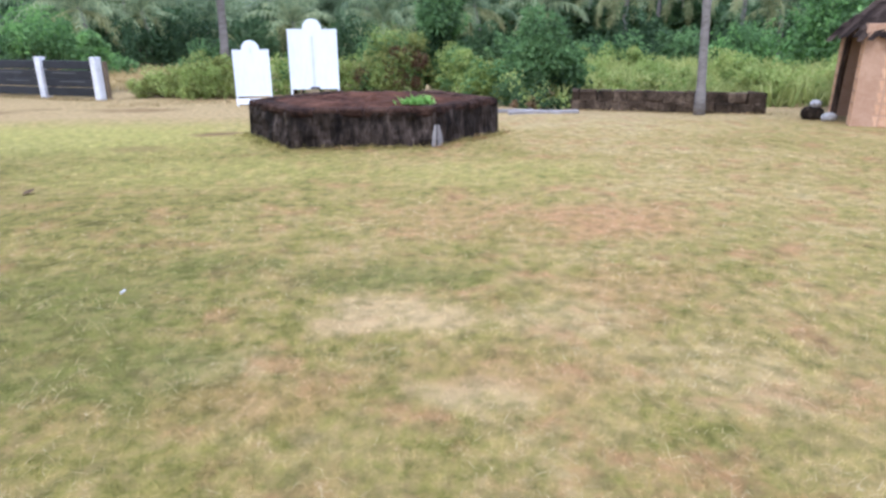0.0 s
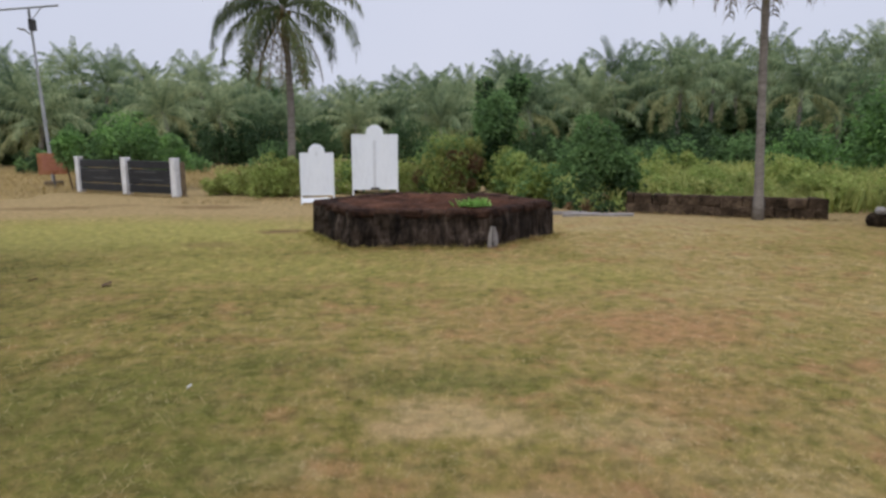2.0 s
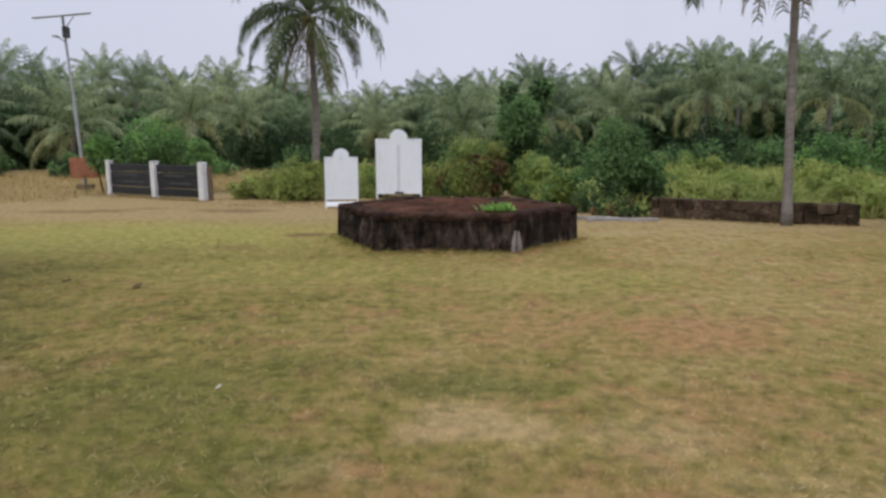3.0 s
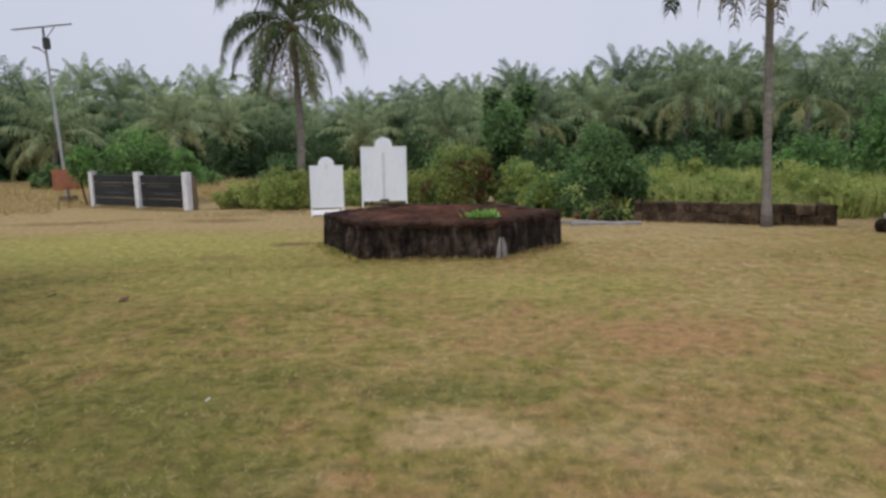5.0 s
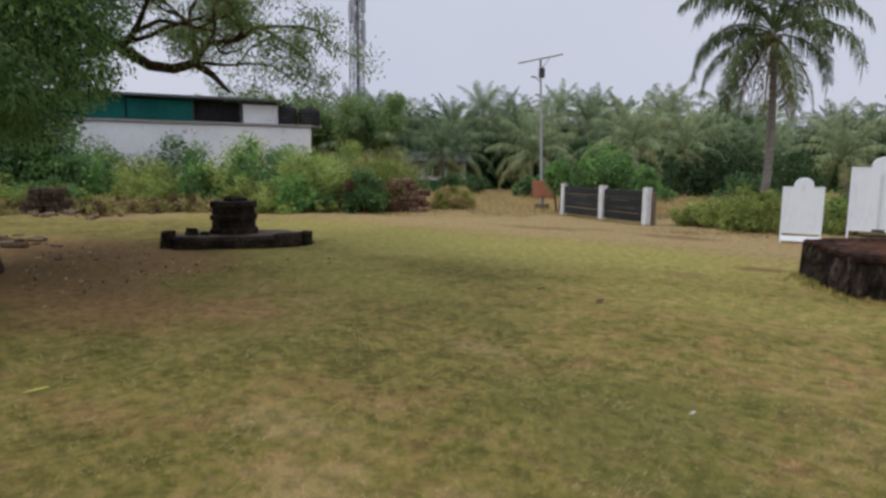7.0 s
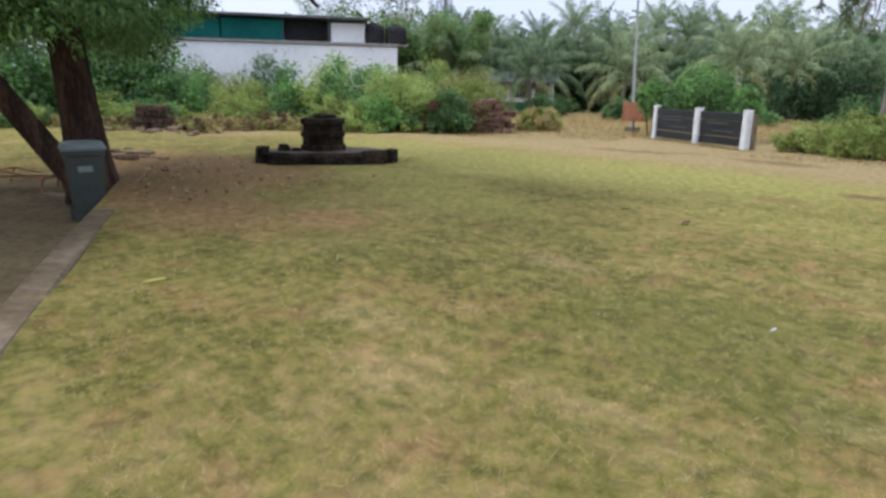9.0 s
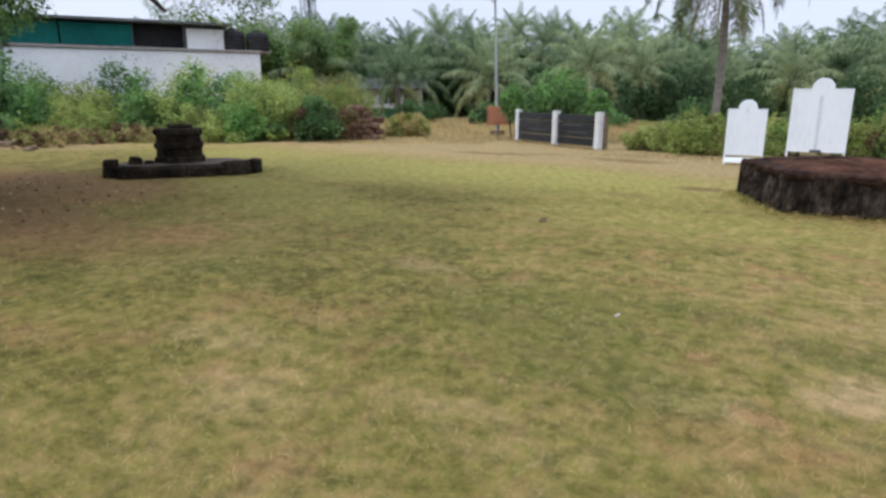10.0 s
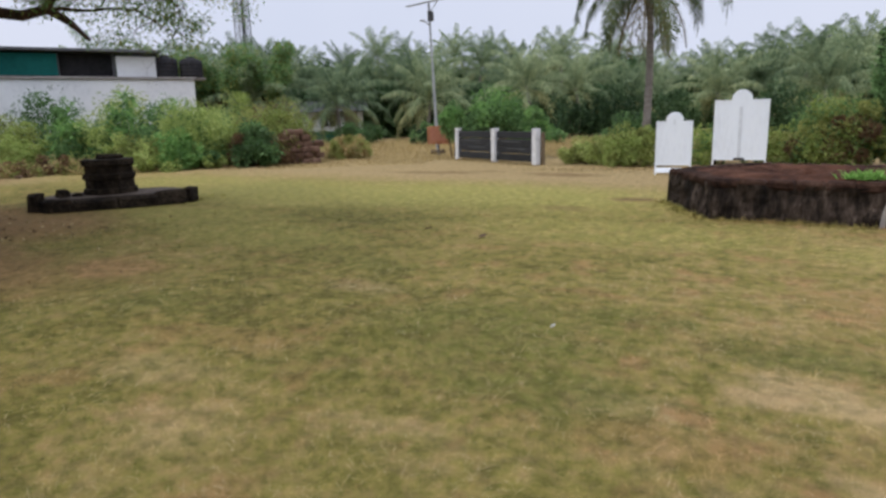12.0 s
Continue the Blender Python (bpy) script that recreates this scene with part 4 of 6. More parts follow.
def build_near_palm(place, height, lean, bow, radius, fronds, length, seed, label):
    """A coconut palm with every frond its own part."""
    rng = np.random.default_rng(seed)
    t = thing("coconut_palm", label, "palm tree", place)
    pts = trunk_points(height, lean, bow)
    pts[0].z -= 0.1
    part("trunk", trunk_geo(pts, radius, radius * 0.72), PALM_BARK, t, "", True)
    top = pts[-1]
    shapes = [frond_geo(length * rng.uniform(0.9, 1.08), s, d, 64, length * 0.22, 0.054, rng, rng.uniform(-0.12, 0.12)).mesh("frond", PALM_GREEN)
              for s, d in ((1.35, 1.3), (1.05, 1.8), (0.8, 2.0), (0.55, 2.1), (0.3, 2.1), (0.0, 1.85), (-0.35, 1.25))]
    for k in range(fronds):
        level = int(k * len(shapes) / fronds)
        f = part("frond", shapes[level], PALM_GREEN, t)
        f.matrix_basis = Matrix.Translation(top + Vector((0, 0, 0.1 - 0.35 * level / 6))) @ pose(0, 0, 0, 0, 0, math.degrees(k * 2.399 + rng.uniform(-0.25, 0.25))) @ Matrix.Diagonal((*[rng.uniform(0.88, 1.08)] * 3, 1))
    dry = [frond_geo(length * 0.8, s, d, 26, length * 0.17, 0.04, rng).mesh("dry_frond", PALM_DRY) for s, d in ((-0.7, 0.85), (-1.0, 0.55))]
    for k in range(10):
        f = part("dry_frond", dry[k % 2], PALM_DRY, t, "withered brown frond hanging down")
        f.matrix_basis = Matrix.Translation(top - Vector((0, 0, 0.3))) @ pose(0, 0, 0, 0, 0, 36 * k + rng.uniform(-14, 14))
    for k in range(9):
        a = 2.399 * k
        g = Geo()
        nut = [(0.001, 0.13), (0.075, 0.09), (0.10, 0.0), (0.075, -0.09), (0.001, -0.14)]
        g.put([(r * math.cos(math.pi / 4 * j), r * math.sin(math.pi / 4 * j), z) for r, z in nut for j in range(8)], [[i * 8 + j, i * 8 + (j + 1) % 8, i * 8 + 8 + (j + 1) % 8, i * 8 + 8 + j] for i in range(4) for j in range(8)])
        c = part("coconut", g, PALM_DRY, t)
        c.matrix_basis = Matrix.Translation(top + Vector((0.24 * math.cos(a), 0.24 * math.sin(a), -0.32 - 0.1 * (k % 2))))


build_near_palm((-5.0, 25.9, 0), 6.7, (-0.15, 0.3), 0.12, 0.155, 21, 3.9, 21, "coconut palm with grey trunk and drooping fronds behind bushes")
build_near_palm((6.98, 12.72, 0), 6.75, (-0.24, 0.1), -0.03, 0.085, 24, 3.2, 22, "slender coconut palm with a bare grey trunk at the low wall")


def build_grove_palm(height, length, seed):
    rng = np.random.default_rng(seed)
    t = thing("grove_palm", "green coconut palm in the dense grove", "palm tree", group="coconut palms of the grove")
    pts = trunk_points(height, (rng.uniform(-0.5, 0.5), rng.uniform(-0.4, 0.4)), rng.uniform(-0.2, 0.2))
    pts[0].z -= 0.3
    part("trunk", trunk_geo(pts, 0.15, 0.10), PALM_BARK, t, "", True)
    crown, old = Geo(), Geo()
    for k in range(26):
        s = k / 25
        one = frond_geo(length * rng.uniform(0.8, 1.12), 1.5 - 1.8 * s ** 1.25, 0.65 + 1.3 * s * rng.uniform(0.75, 1.25), 36, length * 0.22, 0.052, rng, rng.uniform(-0.2, 0.2))
        m = Matrix.Translation(pts[-1] - Vector((0, 0, 0.3 * s))) @ pose(0, 0, 0, 0, 0, math.degrees(k * 2.399 + rng.uniform(-0.3, 0.3)))
        v = np.concatenate(one.v) @ np.array(m.to_3x3()).T + np.array(m.translation)
        (old if k > 20 else crown).put(v, one.f)
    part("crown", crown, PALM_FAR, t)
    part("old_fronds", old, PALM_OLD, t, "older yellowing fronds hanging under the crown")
    return t


def polar(az, d):
    return d * math.sin(radians(az)), d * math.cos(radians(az))


def skyline(az):
    """How high the grove reaches by direction: a dip a little left of the middle, higher to the right."""
    return 0.113 + 0.026 * ease(az, 2, 22) - 0.040 * np.exp(-((az + 7.5) / 4.5) ** 2) + 0.006 * np.sin(az * 0.9)


def build_grove():
    rng = np.random.default_rng(8)
    trunks = (1.7, 2.5, 3.3, 4.3, 5.5, 6.8)
    kinds = [[build_grove_palm(h, (3.6, 3.1)[j], 100 + 10 * j + i) for j in range(2)] for i, h in enumerate(trunks)]
    used = set()
    for row, (d0, step, low) in enumerate([(40, 6.4, 0.93), (46, 5.0, 0.93), (54, 3.9, 0.98), (63, 3.4, 1.03)]):
        az = -56 + row * 1.3
        while az < 50:
            d = d0 + rng.uniform(-2.5, 2.5)
            if -14 < az < -2:
                d += 8
            x, y = polar(az, d)
            reach = 1.6 + d * skyline(az) * low * rng.uniform(0.82, 1.10)      # wished height of the crown's top
            i = min(range(len(trunks)), key=lambda n: abs(trunks[n] + 2.9 - reach))
            j = int(rng.integers(2))
            s = min(max(reach / (trunks[i] + 2.9), 0.85), 1.2)
            m = pose(x, y, 0, 0, 0, rng.uniform(0, 360))
            if (i, j) in used:
                ob = copy_thing(kinds[i][j], m)
            else:
                ob = kinds[i][j]
                ob.matrix_basis = m
                used.add((i, j))
            ob.scale = (s, s, s)
            az += math.degrees(step / d) * rng.uniform(0.7, 1.3)
    for pair in kinds:
        for j, ob in enumerate(pair):
            if (kinds.index(pair), j) not in used:
                ob.matrix_basis = pose(*polar(-55 + 3 * j + kinds.index(pair), 72), 0)


build_grove()


# ---- bushes and trees ----
def bush_leaves(size, clumps, leaves, leaf, mat, seed, name="leaves", low=0.12, round_top=0.8):
    """Leaf clumps in an uneven heap: centres over a half ellipsoid, leaves thick at the clump's outside."""
    rng = np.random.default_rng(seed)
    d = rng.normal(size=(clumps, 3))
    d[:, 2] = np.abs(d[:, 2])
    d /= np.linalg.norm(d, axis=1)[:, None]
    c = d * rng.uniform(0.3, 1.12, (clumps, 1)) ** 0.65 * np.array([size[0] / 2, size[1] / 2, size[2] * round_top])
    c[:, 2] += low * size[2]
    r = rng.uniform(0.07, 0.26, clumps) * min(size)
    pick = rng.integers(clumps, size=leaves)
    o = rng.normal(size=(leaves, 3))
    o /= np.linalg.norm(o, axis=1)[:, None]
    p = c[pick] + o * (r[pick] * rng.uniform(0.3, 1.15, leaves) ** 0.5)[:, None]
    p[:, 2] = np.maximum(p[:, 2], 0.03)
    return leaf_mesh(name, p, o + rng.normal(size=(leaves, 3)) * 0.5 + np.array([0, 0, 0.2]), leaf, leaf * 0.45, mat, rng), c


def bush(place, size, leaf, mats, seed, label, category="bush", name="bush", leaves=4200, clumps=34, group="", turn=0.0, low=0.12, round_top=0.8):
    t = thing(name, label, category, (place[0], place[1], 0), turn, group)
    centres = None
    for i, (mat, share) in enumerate(mats):
        me, c = bush_leaves(size, clumps if mat is not LEAF_BROWN or len(mats) == 1 else max(clumps // 5, 5), int(leaves * share), leaf, mat, seed + 31 * i, "leaves", low, round_top)
        part("leaves", me, mat, t)
        centres = c if centres is None else centres
    for c in centres[:5]:
        part("stem", Geo().tube([(c[0] * 0.15, c[1] * 0.15, -0.05), (c[0] * 0.5, c[1] * 0.5, c[2] * 0.6), tuple(c)], [0.03, 0.02, 0.008], 5), BARK, t)
    return t


bush((-3.85, 18.4), (1.9, 1.7, 1.12), 0.085, [(LEAF_LIME, 0.8), (LEAF_OLIVE, 0.7)], 50, "rounded olive-green bush at the lawn's edge", leaves=7500, clumps=60)
bush((-5.1, 18.9), (2.0, 1.6, 0.78), 0.085, [(LEAF_OLIVE, 0.7), (LEAF_LIME, 0.5)], 51, "low yellowish bush behind another bush", leaves=5200, clumps=50)
bush((0.9, 18.6), (1.6, 1.5, 1.75), 0.09, [(LEAF_LIME, 0.5), (LEAF_BROWN, 0.5), (LEAF_MID, 0.4), (LEAF_OLIVE, 0.3)], 52, "tangled bush of green and withered brown leaves", leaves=9000, clumps=60)
bush((1.62, 18.5), (1.0, 1.0, 1.9), 0.09, [(LEAF_BROWN, 0.8), (LEAF_OLIVE, 0.6), (LEAF_MID, 0.2)], 152, "withered creepers hanging over a green shrub", leaves=4500, clumps=30)
bush((2.75, 18.2), (1.3, 1.2, 1.3), 0.10, [(LEAF_MID, 0.5), (LEAF_LIME, 0.8)], 53, "tangled yellow-green bush behind the platform", leaves=6500, clumps=44)
bush((-1.7, 19.3), (2.2, 1.6, 1.1), 0.10, [(LEAF_LIME, 0.9), (LEAF_MID, 0.25)], 58, "yellow-green bush close behind the white boards", leaves=5500)
bush((-0.35, 19.0), (1.5, 1.4, 1.1), 0.09, [(LEAF_LIME, 0.6), (LEAF_OLIVE, 0.5)], 54, "yellow-green bush behind the white boards", leaves=5500)
bush((2.45, 19.2), (1.35, 1.3, 3.2), 0.15, [(LEAF_DARK, 0.35), (LEAF_MID, 0.85)], 55, "tall dark-leaved shrub among lighter bushes", leaves=6500, clumps=50)
bush((4.35, 15.6), (1.6, 1.6, 2.05), 0.12, [(LEAF_DARK, 0.2), (LEAF_MID, 1.15)], 56, "dense dark green bush beside the low wall", leaves=6000, clumps=50, low=0.2)
bush((5.05, 15.7), (1.1, 1.0, 1.35), 0.12, [(LEAF_DARK, 0.45), (LEAF_MID, 0.7)], 156, "smaller dark green bush leaning on a larger one", leaves=2400)
bush((3.85, 15.1), (1.2, 1.0, 0.95), 0.11, [(LEAF_DARK, 0.6), (LEAF_LIME, 0.3)], 157, "low dark bush with some yellow leaves", leaves=2200)
bush((3.4, 16.6), (1.6, 1.3, 0.9), 0.13, [(LEAF_LIME, 0.7), (LEAF_MID, 0.3)], 57, "low light-green weeds by the bush")
bush((4.0, 14.2), (1.4, 0.7, 0.38), 0.10, [(LEAF_LIME, 0.3), (LEAF_DARK, 0.5), (LEAF_BROWN, 0.2)], 59, "low mixed weeds at the wall's broken end", category="weeds", name="weed_clump", leaves=1300)
for i, (x, y, w, h) in enumerate([(-10.75, 20.7, 0.95, 1.85), (-9.1, 20.9, 2.0, 2.25), (-7.65, 20.6, 0.9, 1.75)]):
    bush((x, y), (w, w * 0.9, h), 0.14, [(LEAF_MID, 1.0), (LEAF_BRIGHT, 0.6)], 60 + i, "bright green broad-leaved shrub behind the planks", name="shrub", leaves=2600, clumps=26, group="shrubs behind the planks", low=0.5, round_top=0.45)
# the wide thicket with its stones, left of the path
bush((-18.1, 15.6), (3.3, 2.8, 2.15), 0.10, [(LEAF_LIME, 1.0), (LEAF_MID, 0.25)], 70, "large yellow-green thicket beside the lawn", leaves=13000, clumps=90)
bush((-16.35, 17.4), (3.4, 2.6, 2.15), 0.10, [(LEAF_LIME, 0.6), (LEAF_OLIVE, 0.5), (LEAF_BROWN, 0.3)], 71, "large olive thicket with withered parts", leaves=13000, clumps=90)
bush((-15.75, 15.9), (1.5, 1.2, 1.5), 0.14, [(LEAF_DARK, 0.4), (LEAF_MID, 0.9)], 72, "dark green shrub before the thicket")
bush((-17.5, 14.1), (1.5, 1.2, 1.2), 0.15, [(LEAF_BRIGHT, 0.8)], 73, "bright green leafy shrub before the thicket")
bush((-15.45, 16.75), (1.3, 1.0, 1.2), 0.09, [(LEAF_BROWN, 1.0)], 74, "withered red-brown shrub beside old stones")
bush((-16.25, 15.75), (0.9, 0.8, 1.35), 0.10, [(LEAF_BROWN, 1.0)], 174, "withered dark-brown brush in the thicket", leaves=2600)
bush((-14.7, 19.6), (1.5, 1.5, 0.85), 0.13, [(LEAF_OLIVE, 0.8), (STRAW, 0.4)], 75, "dry olive weeds at the path's end")


def build_hedge():
    """A band of weeds and shrubs between the lawn and the white building."""
    rng = np.random.default_rng(77)
    looks = [([(LEAF_MID, 0.7), (LEAF_LIME, 0.7)], "green weeds before the white building"), ([(LEAF_MID, 0.8), (LEAF_BRIGHT, 0.5)], "fresh green shrub before the white building"),
             ([(LEAF_OLIVE, 0.4), (LEAF_LIME, 0.8)], "olive weeds at the lawn's far edge"), ([(LEAF_DARK, 0.3), (LEAF_MID, 0.9)], "dark green shrub before the white building")]
    for i in range(27):
        az = -88 + 1.62 * i + rng.uniform(-0.8, 0.8)
        d = (23.5, 26.5, 30)[i % 3] + rng.uniform(-1, 1) + (3.5 if az < -58 else 0)
        x, y = polar(az, d)
        mats, label = looks[(2, 0, 1, 3)[(i * 3 + i // 4) % 4]] if i % 3 else looks[2 if i % 2 else 0]
        h = (1.05, 2.0, 2.85)[i % 3] * rng.uniform(0.85, 1.15)
        bush((x, y), (rng.uniform(2.8, 3.8), 2.4, h), 0.13, mats, 200 + i, label, leaves=4600, clumps=40, group="weeds before the building")
    for i in range(8):
        az, d = -69.0 - 2.6 * i, 29 + 1.5 * (i % 2)
        x, y = polar(az, d)
        bush((x, y), (3.4, 2.6, 3.3 + 0.5 * (i % 3)), 0.2, [(LEAF_MID, 0.9), (LEAF_BRIGHT, 0.25), (LEAF_DARK, 0.25)], 240 + i, "tall green shrub growing against the white wall", leaves=3600, clumps=46, group="tall shrubs against the wall")
    for i, (az, d, h) in enumerate([(-54.6, 25, 2.95), (-59, 25.5, 3.2), (-66, 27, 2.6)]):
        x, y = polar(az, d)
        bush((x, y), (1.1, 1.0, h), 0.20, [(LEAF_BRIGHT, 0.5), (LEAF_MID, 0.5)], 260 + i, "tall thin green sapling", category="sapling", name="sapling", leaves=650, clumps=16)


build_hedge()


def build_tree(place, height, crown, trunk, mats, leaf, leaves, seed, label, name="broadleaf_tree"):
    """A tapered trunk that forks into limbs, with leaf clumps round the limbs' ends."""
    rng = np.random.default_rng(seed)
    t = thing(name, label, "tree", (place[0], place[1], 0))
    g, ends = Geo(), []
    fork = Vector((rng.uniform(-0.2, 0.2), 0, height * 0.35))
    g.tube([(0, 0, -0.1), fork * 0.5, fork], [trunk * 1.3, trunk, trunk * 0.85], 9)
    for k in range(9):
        a = 2.399 * k
        out = Vector((math.cos(a) * crown / 2 * rng.uniform(0.5, 1), math.sin(a) * crown / 2 * rng.uniform(0.5, 1), height * rng.uniform(0.25, 0.58)))
        mid = fork + out * 0.5 + Vector((0, 0, 0.2))
        g.tube([fork, mid, fork + out], [trunk * 0.5, trunk * 0.3, trunk * 0.08], 6)
        ends += [fork + out, mid, fork + out * 0.78]
    part("trunk", g, BARK, t, "", True)
    ends = np.array([tuple(e) for e in ends])
    for i, (mat, share) in enumerate(mats):
        n = int(leaves * share)
        pick = rng.integers(len(ends), size=n)
        o = rng.normal(size=(n, 3))
        o /= np.linalg.norm(o, axis=1)[:, None]
        p = ends[pick] + o * (rng.uniform(0.1, 1, n) ** 0.45 * crown * 0.16)[:, None] * np.array([1, 1, 0.75])
        part("crown", leaf_mesh("crown", p, o + rng.normal(size=(n, 3)) * 0.6, leaf, leaf * 0.4, mat, rng), mat, t)
    return t


build_tree((2.65, 21.0), 4.1, 1.7, 0.08, [(LEAF_MID, 0.6), (LEAF_DARK, 0.6)], 0.2, 3600, 80, "slender green tree behind the bushes")
for i, (az, d, h, c) in enumerate([(-43.5, 40, 6.2, 3.6), (-47, 41, 6.0, 4.2), (-51, 43, 6.0, 5.0)]):
    x, y = polar(az, d)
    build_tree((x, y), h, c, 0.16, [(LEAF_MID, 0.9), (LEAF_OLIVE, 0.3)], 0.22, 6500, 300 + i, "broad dark green tree among the palms")
for i, (az, d, w, h) in enumerate([(37.2, 29, 3.6, 3.9), (41.0, 27, 3.8, 4.6), (44.0, 25, 4.4, 5.0), (47.5, 26, 4.0, 4.6)]):
    x, y = polar(az, d)
    bush((x, y), (w, 3.2, h), 0.22, [(LEAF_MID, 1.1), (LEAF_BRIGHT, 0.5)], 320 + i, "tall leafy green shrub near the hut", leaves=5200, clumps=60, group="tall shrubs near the hut")
for i, (x, y, w, h) in enumerate([(6.3, 17.5, 1.8, 0.85), (8.6, 18.6, 2.4, 0.95), (10.8, 17.2, 2.0, 0.9), (12.2, 20.5, 2.8, 1.15), (7.4, 21.5, 2.6, 1.05), (9.6, 23.5, 3.0, 1.2), (13.6, 17.6, 2.0, 1.0), (5.9, 20.2, 1.6, 0.9), (9.4, 14.6, 1.7, 0.75), (10.4, 15.2, 1.9, 0.9), (7.2, 15.6, 1.8, 0.6), (11.9, 15.4, 1.6, 0.85), (8.2, 16.6, 2.0, 0.75), (6.0, 16.0, 1.6, 0.65)]):
    bush((x, y), (w, 1.6, h), 0.13, [(LEAF_LIME, 0.9), (TALL_GRASS, 0.5)], 340 + i, "low yellow-green weeds in the overgrown field", category="weeds", name="weed_clump", leaves=1900, clumps=30, group="weeds in the field")
for i, (az, d, w, h) in enumerate([(21, 33, 3.2, 1.9), (16, 35, 3, 1.6), (26.5, 35, 3.6, 2.0), (31, 33, 3.4, 2.1), (12, 34, 3, 1.8), (-20.5, 33, 3.2, 1.2), (-29, 35, 3.2, 1.1), (37, 30, 3.4, 2.0), (-12, 33, 3, 1.5), (5, 32, 3, 2.0), (-36, 37, 3.4, 1.3)]):
    x, y = polar(az, d)
    bush((x, y), (w, 2.4, h), 0.2, [(LEAF_MID, 0.8), (LEAF_BRIGHT, 0.25)] if i % 2 else [(LEAF_MID, 0.6), (LEAF_DARK, 0.5)], 400 + i, "green undergrowth at the edge of the palm grove", leaves=2400, clumps=26, group="undergrowth of the grove")


# shrubs added where the gaps between palms are shaded, dark leaves for that shade
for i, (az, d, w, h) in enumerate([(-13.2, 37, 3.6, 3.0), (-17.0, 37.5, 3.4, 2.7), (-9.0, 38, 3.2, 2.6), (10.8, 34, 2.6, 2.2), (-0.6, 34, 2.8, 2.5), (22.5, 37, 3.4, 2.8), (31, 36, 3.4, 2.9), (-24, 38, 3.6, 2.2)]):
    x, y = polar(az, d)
    bush((x, y), (w, 2.4, h), 0.2, [(LEAF_DARK, 1.0)], 430 + i, "dark-leaved shrub added for the shade under the palms", leaves=3000, clumps=40, group="dark shrubs under the palms")


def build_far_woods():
    """The closed wall of undergrowth inside and behind the grove, dark for the shade in it."""
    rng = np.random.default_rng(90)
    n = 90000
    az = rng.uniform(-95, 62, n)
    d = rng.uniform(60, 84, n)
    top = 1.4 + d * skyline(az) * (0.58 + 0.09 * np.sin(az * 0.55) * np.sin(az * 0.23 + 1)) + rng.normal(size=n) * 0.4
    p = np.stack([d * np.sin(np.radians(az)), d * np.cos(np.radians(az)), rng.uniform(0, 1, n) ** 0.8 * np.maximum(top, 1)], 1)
    # nearer band behind the front palms, its dark leaves standing for shade below the crowns
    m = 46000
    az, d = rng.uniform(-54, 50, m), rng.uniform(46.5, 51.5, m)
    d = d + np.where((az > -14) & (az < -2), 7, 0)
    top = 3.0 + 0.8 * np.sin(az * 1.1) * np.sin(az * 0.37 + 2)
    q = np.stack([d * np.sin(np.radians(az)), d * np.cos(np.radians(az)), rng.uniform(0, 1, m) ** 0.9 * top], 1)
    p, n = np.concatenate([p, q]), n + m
    stuff("far_woods", leaf_mesh("far_woods", p, rng.normal(size=(n, 3)), 0.9, 0.55, LEAF_DARK, rng), "undergrowth deep in the palm grove, dark for the shade there", "woods")


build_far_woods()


def build_tall_grass():
    rng = np.random.default_rng(95)
    n = 52000
    x, y = rng.uniform(3.5, 30, n), rng.uniform(13.6, 36, n)
    keep = (y > 15.2 - 0.45 * (x - 3.4)) & (np.arctan2(x, y) < radians(47)) & (y > 12.4) & (np.arctan2(x, y) > radians(11))
    x, y = x[keep], y[keep]
    h = 0.46 + 0.22 * np.sin(x * 1.1) * np.sin(y * 0.8)
    stuff("tall_grass", blade_mesh("tall_grass", np.stack([x, y, np.zeros(len(x))], 1), h, 0.04, (0.0, 0.9), TALL_GRASS, rng), "tall yellow-green grass in the field behind the low wall", "grass")
    n = 45000
    az, d = rng.uniform(-44, -8, n), rng.uniform(20.5, 38, n)
    x, y = d * np.sin(np.radians(az)), d * np.cos(np.radians(az))
    keep = np.hypot(x + 8.3, y - 19) > 2.4
    x, y, d = x[keep], y[keep], d[keep]
    stuff("dry_grass", blade_mesh("dry_grass", np.stack([x, y, np.zeros(len(x))], 1), 0.10 + 0.016 * (d - 20), 0.018, (0.2, 1.2), STRAW, rng, True), "knee-high dry straw grass round the lamp post", "grass")


build_tall_grass()


